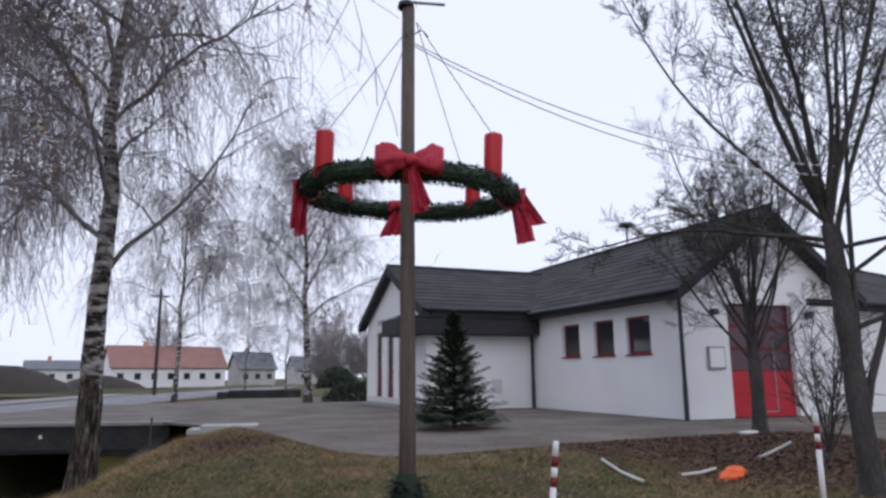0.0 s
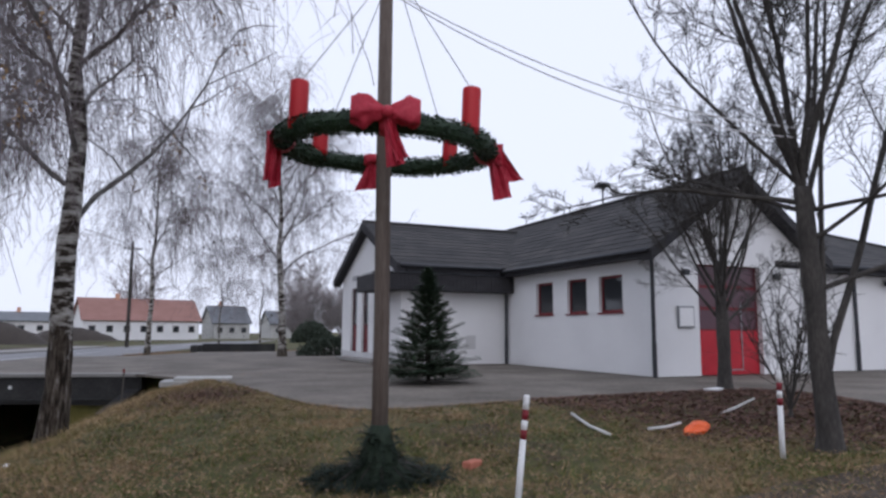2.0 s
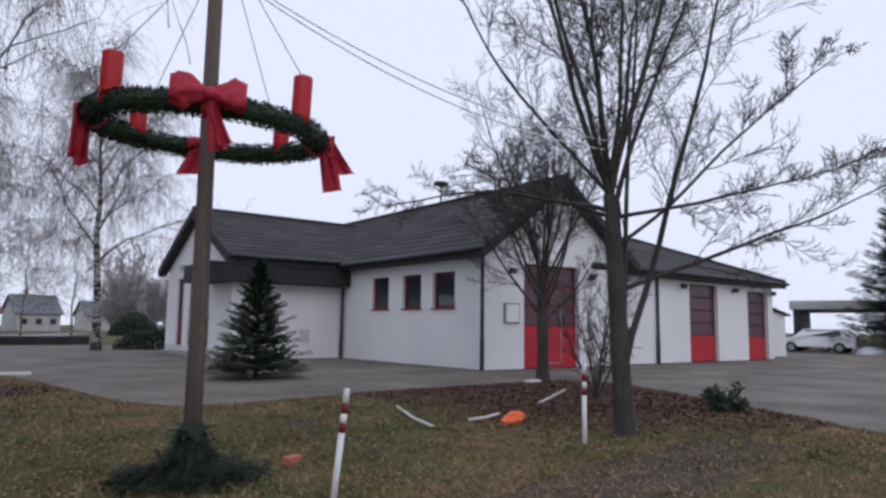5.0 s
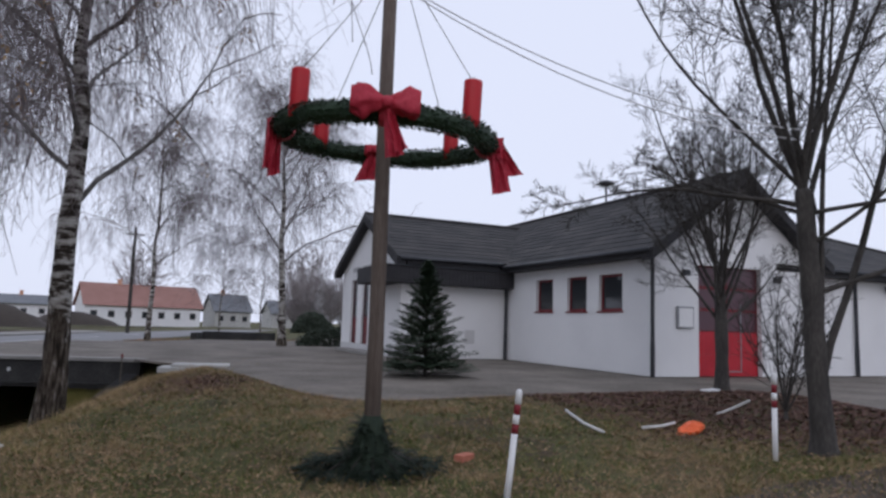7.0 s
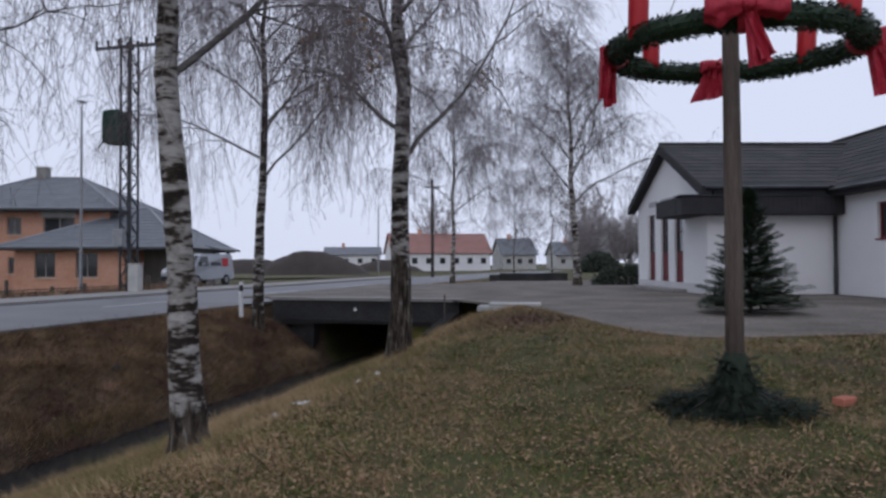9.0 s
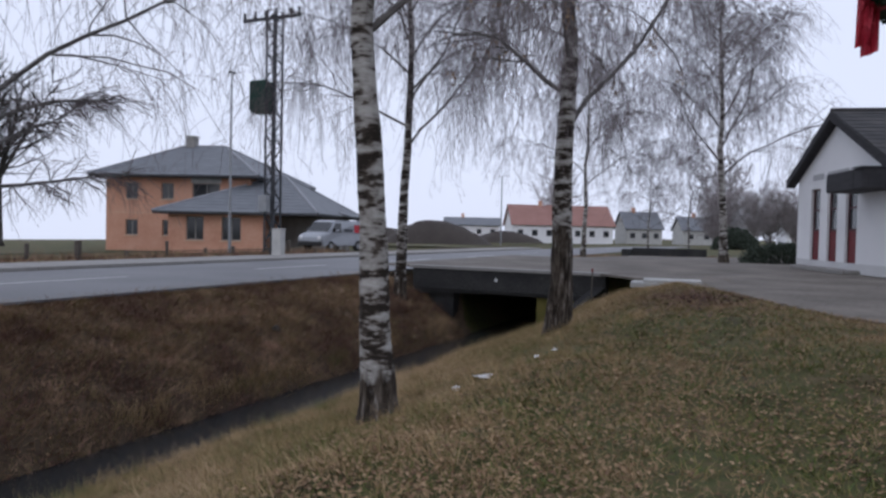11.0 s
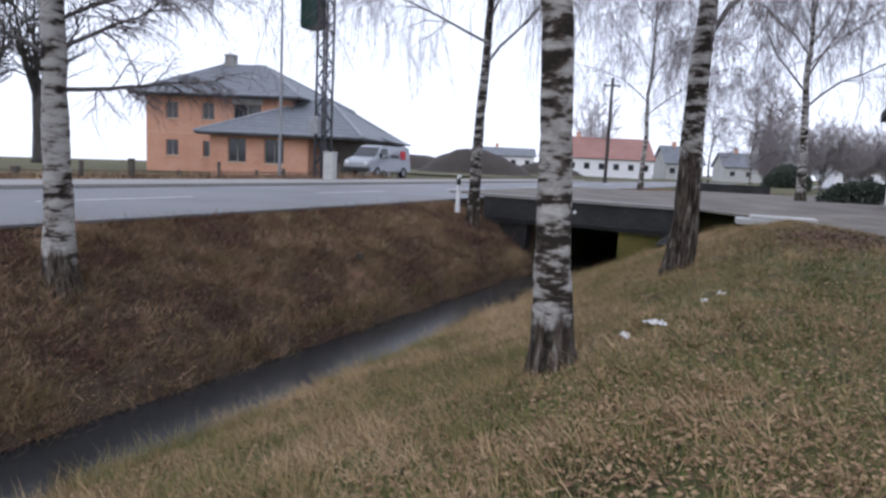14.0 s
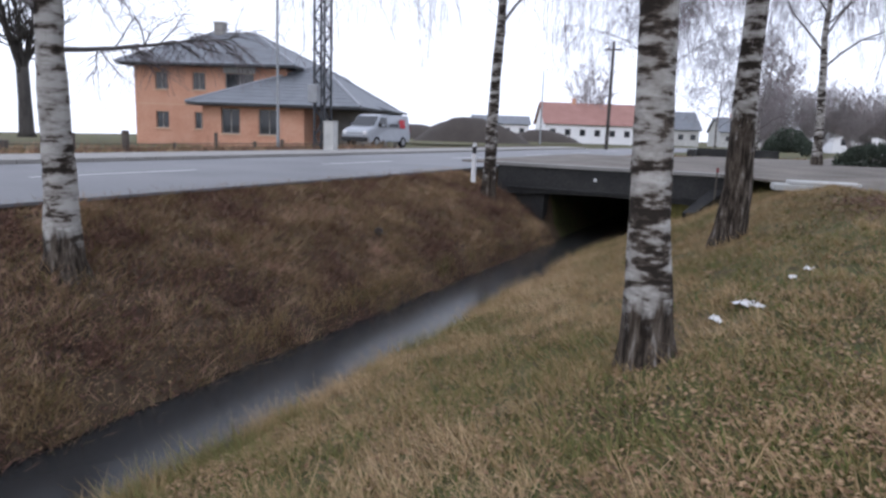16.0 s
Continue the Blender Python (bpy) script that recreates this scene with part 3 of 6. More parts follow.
# entrance wing
doors = [(YW1 - 28.45, YW1 - 27.6), (YW1 - 26.9, YW1 - 26.05), (YW1 - 25.35, YW1 - 24.5)]
wall("wall", (XG, YW1), (XG, YW0), 0, 3.55, [(a, b, .16, 3.02) for a, b in doors], gable=((YW1 - YW0) / 2, 5.3))
wall("wall", (XG + .3, YW0), (XW - .003, YW0), 0, 3.55)
wall("wall", (XE, YW1), (XG + .3, YW1), 0, 3.55)
for a, b in doors:
    w, h = b - a, 2.86
    g = Geo()
    g.box(0, .08, 0, w, .16, .06).box(0, .08, h - .07, w, .16, h).box(0, .08, .061, .08, .16, h - .071).box(w - .08, .08, .061, w, .16, h - .071).box(.081, .08, 1.25, w - .081, .16, 1.33).box(.081, .08, 2.02, w - .081, .16, 2.08)
    ob = part("entrance_door", g, M_maroon, station, "tall narrow door with red lower panel")
    ob.matrix_world = Matrix.Translation((XG, YW1 - a, .16)) @ pose(0, 0, 0, 0, 0, -90)
    part("panel", Geo().box(.081, .09, .061, w - .081, .13, 1.249, .01), M_redframe, ob, "red door panel")
    part("pane", Geo().box(.081, .11, 1.331, w - .081, .12, 2.019), M_glass, ob)
    part("pane", Geo().box(.081, .11, 2.081, w - .081, .12, h - .071), M_glass, ob)
part("plinth", Geo().box(XG - .012, YW0 + .01, .0, XG - .001, YW1, .34), M_plinth, station)
part("step", Geo().box(XG - .55, 24.1, -.02, XG - .013, 28.9, .12, .02), M_kerb, station, "low grey doorstep")
for k, (a, b) in enumerate(((28.3, 27.3), (26.95, 25.2))):  # lettering that cannot be read
    part("lettering", Geo().box(XG - .02, b, 3.34, XG - .002, a, 3.56), M_grate, station, "pale grey unreadable lettering")
# canopy over the entrance
part("canopy", Geo().box(8.6, 21.75, 2.62, XW - .005, 22.297, 3.22, .02), M_wood_dark, station, "black timber-clad entrance canopy")
part("canopy", Geo().box(8.6, 22.299, 2.62, XG - .025, 24.3, 3.22, .02), M_wood_dark, station, "black timber-clad entrance canopy")
for i in range(34):
    x = 8.62 + i * .156
    part("slat", Geo().box(x, 21.73, 2.64, x + .14, 21.749, 3.2), M_wood_dark, station)
part("canopy_sheet", Geo().box(8.52, 21.68, 3.222, XW - .006, 22.29, 3.262), M_metal, station)


def pipe(x, y, z1):
    g = Geo().tube([(x, y, .0), (x, y, z1 - .5), (x + .0, y, z1)], .055, 8)
    g.tube([(x, y, .0), (x, y, .9)], .065, 8)
    part("downpipe", g, M_metal, station, "dark metal downpipe")


pipe(XW - .09, YS - .05, EAVE)
pipe(XW - .09, YW0 - .10, 2.6)
pipe(22.6, GY - .08, 3.3)


def tile_roof(name, p_eave0, p_eave1, p_ridge1, p_ridge0, rows, label=""):
    """A roof slope of overlapping tile courses between an eave line and a ridge line."""
    e0, e1, r1, r0 = (Vector(p) for p in (p_eave0, p_eave1, p_ridge1, p_ridge0))
    nrm = (e1 - e0).cross(r0 - e0).normalized()
    if nrm.z < 0:
        nrm = -nrm
    g = Geo()
    for i in range(rows):
        a, b = i / rows, min(1, (i + 1.12) / rows)
        q0, q1 = e0.lerp(r0, a), e1.lerp(r1, a)
        q2, q3 = e1.lerp(r1, b), e0.lerp(r0, b)
        L = (q1 - q0).length
        k = max(1, int(L / 1.2))
        for j in range(k):
            s, t = j / k, (j + 1) / k
            up = nrm * (.02 + .006 * noise.noise((i * 1.7, j * 2.3, 3)))
            top = [q0.lerp(q1, s) + up, q0.lerp(q1, t) + up, q3.lerp(q2, t) + nrm * .004, q3.lerp(q2, s) + nrm * .004]
            low = [p - nrm * .06 for p in top]
            g.add([tuple(p) for p in top + low], [(0, 1, 2, 3), (1, 0, 4, 5), (7, 6, 5, 4), (0, 3, 7, 4), (2, 1, 5, 6)])
    plate = part(name, Geo().slab([tuple(p - nrm * .07) for p in ((e0, e1, r1, r0) if (e1 - e0).cross(r0 - e0).z > 0 else (e1, e0, r0, r1))], .1), M_wood_dark, station, label)
    return part("tiling", g, M_tile, plate, "overlapping dark roof tiles", kind="stuff")


RZ, RX = 5.95, (XW + XE) / 2
oX = .42
ye = YS - .45
tile_roof("roof", (XW - oX, ye, EAVE), (XW - oX, 30.2, EAVE), (RX, 30.2, RZ), (RX, ye, RZ), 13, "dark weathered tiled roof")
tile_roof("roof", (XE + oX, ye, EAVE), (XE + oX, 30.2, EAVE), (RX, 30.2, RZ), (RX, ye, RZ), 13, "dark weathered tiled roof")
WRZ, WY = 5.62, (YW0 + YW1) / 2
xo = XG - .32
tile_roof("roof", (xo, YW0 - .4, 3.55), (RX, YW0 - .4, 3.55), (RX, WY, WRZ), (xo, WY, WRZ), 12, "dark weathered tiled roof")
tile_roof("roof", (xo, YW1 + .4, 3.55), (RX, YW1 + .4, 3.55), (RX, WY, WRZ), (xo, WY, WRZ), 12, "dark weathered tiled roof")
GZ, GYC = 5.25, 18.7
tile_roof("roof", (XE - 1.5, GY - .45, 3.32), (GX1 + .35, GY - .45, 3.32), (27.0, GYC, GZ), (XE - 1.5, GYC, GZ), 12, "dark hipped roof of the garage wing")
tile_roof("roof", (GX1 + .35, 23.3, 3.32), (XE - 1.5, 23.3, 3.32), (XE - 1.5, GYC, GZ), (27.0, GYC, GZ), 12, "dark hipped roof of the garage wing")
tile_roof("roof", (GX1 + .35, GY - .45, 3.32), (GX1 + .35, 23.3, 3.32), (27.0, GYC, GZ), (27.0, GYC - .01, GZ), 12, "dark hipped roof of the garage wing")
# verge boards and eave boards
for (a, b) in (((xo - .03, YW0 - .42, 3.50), (xo - .03, WY, WRZ - .02)), ((xo - .03, YW1 + .42, 3.50), (xo - .03, WY, WRZ - .02))):
    a, b = Vector(a), Vector(b)
    g = Geo()
    g.add([tuple(p) for p in (a, b, b + Vector((0, 0, -.3)), a + Vector((0, 0, -.3)), a + Vector((.34, 0, 0)), b + Vector((.34, 0, 0)), b + Vector((.34, 0, -.3)), a + Vector((.34, 0, -.3)))], [(0, 1, 2, 3), (7, 6, 5, 4), (3, 2, 6, 7), (0, 3, 7, 4), (1, 0, 4, 5)])
    part("verge_board", g, M_wood_dark, station, "black verge board")
for (a, b) in (((XW - oX - .02, ye - .03, EAVE - .03), (RX, ye - .03, RZ - .02)), ((XE + oX + .02, ye - .03, EAVE - .03), (RX, ye - .03, RZ - .02))):
    a, b = Vector(a), Vector(b)
    g = Geo()
    g.add([tuple(p) for p in (a, b, b + Vector((0, 0, -.28)), a + Vector((0, 0, -.28)), a + Vector((0, .46, 0)), b + Vector((0, .46, 0)), b + Vector((0, .46, -.28)), a + Vector((0, .46, -.28)))], [(0, 1, 2, 3), (7, 6, 5, 4), (3, 2, 6, 7), (0, 3, 7, 4), (1, 0, 4, 5)])
    part("verge_board", g, M_wood_dark, station, "black verge board")
for bx in ((XW - oX - .02, ye + .45, EAVE - .2, XW - .005, YW0 - .45, EAVE - .065), (XE + .01, GY - .45, 3.1, GX1 + .36, GY - .003, 3.255), (XG + .05, YW0 - .42, 3.3, XW - .43, YW0 - .003, 3.485)):
    part("eave_board", Geo().box(*bx), M_wood_dark, station, "dark boarded eave")
for (a, b) in (((XW - oX - .08, ye + .1, EAVE - .03), (XW - oX - .08, YW0 - .45, EAVE - .03)), ((XE + .2, GY - .53, 3.28), (GX1 + .4, GY - .53, 3.28)), ((xo + .1, YW0 - .48, 3.5), (XW - .5, YW0 - .48, 3.5))):
    part("gutter", Geo().tube([a, b], .065, 8), M_metal, station, "dark metal gutter", True)
for (a, b) in (((RX, ye, RZ + .03), (RX, 30.2, RZ + .03)), ((xo, WY, WRZ + .03), (RX - .4, WY, WRZ + .03)), ((27, GYC, GZ + .03), (GX1 + .35, GY - .45, 3.38)), ((XE, GYC, GZ + .03), (27, GYC, GZ + .03))):
    part("ridge", Geo().tube([a, b], .08, 6), M_tile, station)
# notice box, wall lamps, small hatch
nb = part("notice_box", Geo().box(14.72, YS - .07, 1.32, 15.32, YS - .003, 1.93, .015), M_galv, station, "grey notice box on the wall")
part("pane", Geo().box(14.77, YS - .078, 1.37, 15.27, YS - .071, 1.88), M_paper, nb)
for x, y in ((14.95, YS), (18.5, YS), (24.2, GY), (27.9, GY), (31.0, GY)):
    lamp = part("wall_lamp", Geo().box(x - .11, y - .24, 2.78, x + .11, y - .09, 2.95, .02), M_metal, station, "dark wall floodlight")
    part("bracket", Geo().tube([(x, y - .1, 2.86), (x, y - .002, 2.98)], .02, 6), M_metal, lamp)
part("hatch", Geo().box(12.2, YW0 - .02, .55, 12.6, YW0 - .003, 1.05), M_plinth, station, "small grey wall hatch")
siren = thing("siren", "grey roof siren on a short mast", "siren", (RX + .2, 20.6, RZ - .25))
part("mast", Geo().tube([(0, 0, 0), (0, 0, 1.05)], .035, 8), M_metal, siren)
g = Geo().tube([(0, 0, 1.0), (0, 0, 1.08), (0, 0, 1.10), (0, 0, 1.2), (0, 0, 1.24)], [.12, .14, .34, .26, .03], 14)
part("horn", g, M_metal, siren)
annex = thing("annex", "small white rendered shed beside the garages", "shed")
part("wall", Geo().add([(31.9, 16.3, 0), (35.9, 16.3, 0), (35.9, 16.3, 2.0), (31.9, 16.3, 2.75), (31.9, 21, 0), (35.9, 21, 0), (35.9, 21, 2.0), (31.9, 21, 2.75)], [(0, 1, 2, 3), (5, 4, 7, 6), (1, 5, 6, 2), (4, 0, 3, 7), (3, 2, 6, 7), (4, 5, 1, 0)]), M_wall, annex)
part("roof", Geo().slab([(31.85, 16.1, 2.86), (36.1, 16.1, 2.06), (36.1, 21.2, 2.06), (31.85, 21.2, 2.86)], .08), M_tile, annex)
part("door", Geo().box(32.5, 16.25, 0, 35.2, 16.295, 1.95, .01), M_white, annex, "plain white shed door")
# carport and parked cars past the station
carport = thing("carport", "low open carport with a pale roof", "carport", (52, 20, -.02), 20)
part("roof", Geo().box(-4, -3, 2.7, 5, 3, 3.3, .05), M_concl, carport)
part("back_wall", Geo().box(-3.8, 2.4, 0, 4.8, 2.8, 2.7), M_wood_dark, carport)
for x in (-3.6, 0, 4.4):
    part("post", Geo().box(x - .09, -2.6, 0, x + .09, -2.42, 2.7), M_fence, carport)


def car(at, rz, material, label, group=""):
    c = thing("parked_car", label, "car", at, rz, group)
    b = bmesh.new()
    prof = [(-2.1, .35), (2.1, .35), (2.15, .75), (1.2, .95), (.6, 1.42), (-1.5, 1.45), (-2.1, .95)]
    fr = [[b.verts.new((x, s * (.85 if z < 1.2 else .68), z)) for x, z in prof] for s in (-1, 1)]
    b.faces.new(fr[0])
    b.faces.new(fr[1][::-1])
    for i in range(7):
        j = (i + 1) % 7
        b.faces.new((fr[0][j], fr[0][i], fr[1][i], fr[1][j]))
    bmesh.ops.recalc_face_normals(b, faces=b.faces[:])
    bmesh.ops.bevel(b, geom=b.edges[:], offset=.06, segments=2, affect="EDGES")
    me = bpy.data.meshes.new("body")
    b.to_mesh(me)
    b.free()
    me.materials.append(material)
    body = new("body", me)
    body.parent = c
    for s in (-1, 1):
        part("side_window", Geo().add([(-1.4, s * .80, 1.0), (.95, s * .80, 1.0), (.5, s * .715, 1.36), (-1.35, s * .715, 1.36)], [(0, 1, 2, 3)]), M_glass, c)
        for x in (-1.3, 1.3):
            wh = part("wheel", Geo().tube([(x, s * .70, .32), (x, s * .88, .32)], .32, 14), M_tyre, c)
            part("rim", Geo().tube([(x, s * .87, .32), (x, s * .895, .32)], .2, 10), M_galv, wh)
    return c


car((44.5, 18.5, -.02), 100, M_white, "white car parked past the garages", "parked cars")
car((48.5, 20.5, -.02), 80, M_metal, "dark car parked under the carport", "parked cars")
for i, (x, y, r) in enumerate(((44.5, 15.6, .8), (47.0, 14.2, 1.0))):
    g = Geo()
    k = 12
    rings = []
    for a in range(5):
        rr, zz = r * math.cos(a * .38), .55 * r * math.sin(a * .38)
        for j in range(k):
            f = 1 + .25 * noise.noise((j * .9, a * .7, i * 9))
            g.v.append((x + rr * f * math.cos(j * 6.283 / k), y + rr * f * math.sin(j * 6.283 / k), zz - .02))
    g.f = [(a * k + j, a * k + (j + 1) % k, (a + 1) * k + (j + 1) % k, (a + 1) * k + j) for a in range(4) for j in range(k)] + [tuple(range(4 * k, 5 * k))]
    solid("snow_heap", g, M_snow, "heap of old snow at the forecourt's edge", "snow heap", smooth=True)

# ---- advent wreath on its pole ----
PX, PY, PZ = 3.465, 6.485, -.22
WZ = 3.17
view = math.degrees(math.atan2(-2.33, 6.88))  # yaw of the wreath's front
pole = thing("wooden_pole", "weathered round wooden pole standing in the lawn", "pole", (PX, PY, PZ))
part("shaft", Geo().tube([(0, 0, -.1), (.004, 0, 1.5), (-.004, .003, 3.5), (0, 0, 5.62)], [.088, .083, .078, .072], 16), M_pole, pole, smooth=True)
part("cap", Geo().tube([(-.03, 0, 5.62), (-.03, 0, 5.68)], [.10, .085], 12), M_wood_dark, pole)
part("cross_bar", Geo().tube([(-.06, .05, 5.72), (.42, -.1, 5.70)], .02, 6), M_galv, pole)
for k in range(2):
    part("hook", Geo().tube([(0, 0, 5.2 + k * .05), (-.1 + .2 * k, -.16, 5.24 + k * .05), (-.13 + .3 * k, -.2, 5.2)], .008, 5), M_metal, pole)

wreath = thing("advent_wreath", "large fir wreath with red bows and candles hung round a pole", "wreath")
wreath.matrix_world = Matrix.Translation((PX + .02, PY + .005, WZ)) @ pose(0, 0, 0, 0, 0, view) @ pose(0, 0, 0, 3.2, 1.7, 0)
R0, R1 = 1.10, .10
g = Geo()
NA, NB = 64, 10
for i in range(NA):
    a = 2 * math.pi * i / NA
    for j in range(NB):
        b = 2 * math.pi * j / NB
        r = R1 * (.92 + .22 * noise.noise((i * .5, j * .9, 2)))
        g.v.append(((R0 + r * math.cos(b)) * math.cos(a), (R0 + r * math.cos(b)) * math.sin(a), r * math.sin(b)))
g.f = [(i * NB + j, ((i + 1) % NA) * NB + j, ((i + 1) % NA) * NB + (j + 1) % NB, i * NB + (j + 1) % NB) for i in range(NA) for j in range(NB)]
part("ring", g, M_needle, wreath)
rnd = random.Random(5)
g = Geo()
for i in range(7000):  # short fir tips all round the ring
    a, b = rnd.random() * 6.2832, rnd.random() * 6.2832
    ca, sa, cb, sb = math.cos(a), math.sin(a), math.cos(b), math.sin(b)
    p = Vector(((R0 + R1 * cb) * ca, (R0 + R1 * cb) * sa, R1 * sb))
    out = Vector((cb * ca, cb * sa, sb))
    tan = Vector((-sa, ca, 0)) * rnd.uniform(.2, 1.3)
    d = (out * rnd.uniform(.2, .9) + tan + Vector((rnd.uniform(-.4, .4), rnd.uniform(-.4, .4), rnd.uniform(-.4, .4)))).normalized()
    L = rnd.uniform(.025, .06)
    s = d.cross(Vector((rnd.uniform(-1, 1), rnd.uniform(-1, 1), rnd.uniform(-1, 1)))).normalized() * .009
    q = p + d * L
    m = p + d * L * .5
    g.add([tuple(p), tuple(m + s), tuple(q), tuple(m - s)], [(0, 1, 2, 3)])
part("greenery", g, M_needle, wreath, "dense dark green fir tips", kind="stuff")
for ang, top in ((-142, .45), (-41, .48), (45, .48), (135, .48)):
    a = radians(ang)
    x, y = R0 * math.cos(a), R0 * math.sin(a)
    c = part("candle", Geo().tube([(x, y, -.02), (x, y, .10), (x, y, top), (x, y, top + .015), (x, y, top + .017)], [.093, .093, .093, .085, .03], 18), M_candle, wreath, "thick red candle", True)
    part("wick", Geo().tube([(x, y, top + .015), (x + .004, y, top + .05)], .008, 5), M_black, c)
    part("rope", Geo().tube([(x, y, .1 if ang > 0 else top), (x * .02, y * .02, 2.0)], .005, 5), M_rope, wreath, "thin hanging rope")


def cloth(g, rows, t=.005):
    """A cloth sheet through rows of points, with a little thickness and fine wrinkles."""
    n, m = len(rows), len(rows[0])
    v = []
    for i, row in enumerate(rows):
        for j, p in enumerate(row):
            w = .012 * noise.noise((p[0] * 14 + i, p[1] * 9, p[2] * 7))
            v.append((p[0], p[1] + w, p[2] + w * .5))
    back = [(x, y + t, z) for x, y, z in v]
    k = len(v)
    f = []
    for i in range(n - 1):
        for j in range(m - 1):
            a = i * m + j
            f += [(a, a + 1, a + m + 1, a + m), (a + k + m, a + k + m + 1, a + k + 1, a + k)]
    rim = [j for j in range(m)] + [i * m + m - 1 for i in range(1, n)] + [(n - 1) * m + j for j in range(m - 2, -1, -1)] + [i * m for i in range(n - 2, 0, -1)]
    for a, b in zip(rim, rim[1:] + rim[:1]):
        f.append((a, a + k, b + k, b))
    g.add(v + back, f)


def cloth_loop(s, L, hh, droop, dep, seed):
    """A puffed bow loop to one side (s) of the knot: a flattened sleeve that opens towards its end."""
    g = Geo()
    n, m = 12, 24
    for i in range(n):
        t = i / (n - 1)
        h = .035 + (hh - .035) * math.sin(min(1.0, t * 1.15) * 1.57) * (1 - .25 * max(0, t - .8) / .2)
        dd = .02 + dep * math.sin(t * 2.6)
        for j in range(m):
            a = 6.2832 * j / m
            w = 1 + .42 * noise.noise((t * 4 + seed, math.cos(a) * 2.2, math.sin(a) * 2.2)) + .16 * math.sin(a * 4 + t * 3 + seed)
            g.v.append((s * L * t, -dd * math.cos(a) * w, h * math.sin(a) * w - droop * t * t))
    g.f = [(i * m + j, i * m + (j + 1) % m, (i + 1) * m + (j + 1) % m, (i + 1) * m + j) for i in range(n - 1) for j in range(m)]
    return g


def bow(ang, face, loops, tails, seed):
    """A bow tied round the ring at an angle, its cloth facing the way given (degrees in the wreath's plane)."""
    e = part("bow", Geo().tube([(-.075, 0, 0), (-.03, 0, .004), (.03, 0, 0), (.08, 0, .003)], [R1 + .025, R1 + .04, R1 + .03, R1 + .035], 14, False), M_ribbon, wreath, "red cloth bow with hanging ends", True)
    a = radians(ang)
    e.matrix_local = Matrix.Translation((R0 * math.cos(a), R0 * math.sin(a), 0)) @ pose(0, 0, 0, 0, 0, ang + 90)
    turn = Matrix.Rotation(radians(face - ang - 90), 4, "Z")
    o = R1 + .07
    for s, L, hh, droop in loops:
        ob = part("loop", cloth_loop(s, L, hh, droop, .055, seed + s), M_ribbon, e, smooth=True)
        ob.matrix_local = turn @ Matrix.Translation((0, -o, .05))
    if loops:
        ob = part("knot", Geo().tube([(-.05, 0, 0), (-.02, 0, .0), (.02, 0, 0), (.05, 0, 0)], [.03, .058, .058, .03], 10), M_ribbon, e, smooth=True)
        ob.matrix_local = turn @ Matrix.Translation((0, -o - .03, .05))
    for k, (x0, x1, L, w0, w1) in enumerate(tails):
        rows = []
        for i in range(9):
            t = i / 8
            c = x0 + (x1 - x0) * t ** 1.2
            w = w0 + (w1 - w0) * t
            rows.append([(c + w * (q - .5), .03 * math.sin(q * 9 + k + t * 3) - .01 * k, -L * t + (.05 * (q - .5) if i == 8 else 0)) for q in (0, .2, .4, .6, .8, 1)])
        g = Geo()
        cloth(g, rows)
        ob = part("tail", g, M_ribbon, e)
        ob.matrix_local = turn @ Matrix.Translation((0, -o if loops else -.02, .03 if loops else .09))
    return e


bow(-90, 0, [(-1, .33, .135, .0), (1, .30, .14, -.02)], [(.02, .10, .46, .09, .17), (.0, .16, .40, .08, .12)], 1)
bow(-4, 0, [], [(.08, .30, .40, .14, .24), (.08, .19, .60, .15, .21), (.06, .10, .24, .22, .18)], 2)
bow(184, 0, [], [(-.07, -.05, .60, .14, .13), (-.10, -.11, .52, .13, .11)], 3)
bow(97, 0, [(-1, .12, .07, .02), (1, .10, .06, .0)], [(-.02, -.10, .36, .08, .24), (.05, .06, .34, .1, .2)], 4)

# cut fir branches piled round the pole's foot
pile = thing("fir_branches", "pile of cut dark green fir branches round the pole", "branches", (PX, PY, height(PX, PY) - .01))
rnd = random.Random(11)


def sprig(g, p, d, L, needle, rr, n=26, drop=.25):
    """One needled twig."""
    d = d.normalized()
    side0 = d.cross(Vector((0, 0, 1)))
    side0 = side0.normalized() if side0.length > .01 else Vector((1, 0, 0))
    for i in range(n):
        t = i / n
        q = p + d * L * t + Vector((0, 0, -drop * L * t * t))
        for s in (-1, 1):
            nd = (side0 * s * rr.uniform(.6, 1.1) + d * rr.uniform(.3, .8) + Vector((0, 0, rr.uniform(-.35, .5)))).normalized()
            ln = needle * rr.uniform(.7, 1.15) * (1.05 - .5 * t)
            w = d * (.004 + needle * .07)
            g.add([tuple(q - w), tuple(q + w), tuple(q + nd * ln)], [(0, 1, 2)])


g = Geo()
for i in range(520):
    a = rnd.random() * 6.283
    r = .72 * rnd.random() ** .7
    z = .30 * max(.12, 1 - r / .75) * rnd.uniform(.2, 1) + .03
    p = Vector((r * math.cos(a), r * math.sin(a) * .8, z))
    d = Vector((math.cos(a + rnd.gauss(0, .8)), math.sin(a + rnd.gauss(0, .8)), rnd.uniform(-.4, .35)))
    sprig(g, p, d, rnd.uniform(.14, .32), .042, rnd, 22)
for i in range(150):  # bundle tied round the pole
    a, z = rnd.random() * 6.283, rnd.uniform(.12, .5)
    w = .10 + .16 * (.55 - z)
    sprig(g, Vector((w * math.cos(a), w * math.sin(a), z)), Vector((.8 * math.cos(a), .8 * math.sin(a), rnd.uniform(-1.2, .5))), rnd.uniform(.08, .18), .045, rnd, 16, .1)
part("greenery", g, M_pile, pile, kind="stuff")
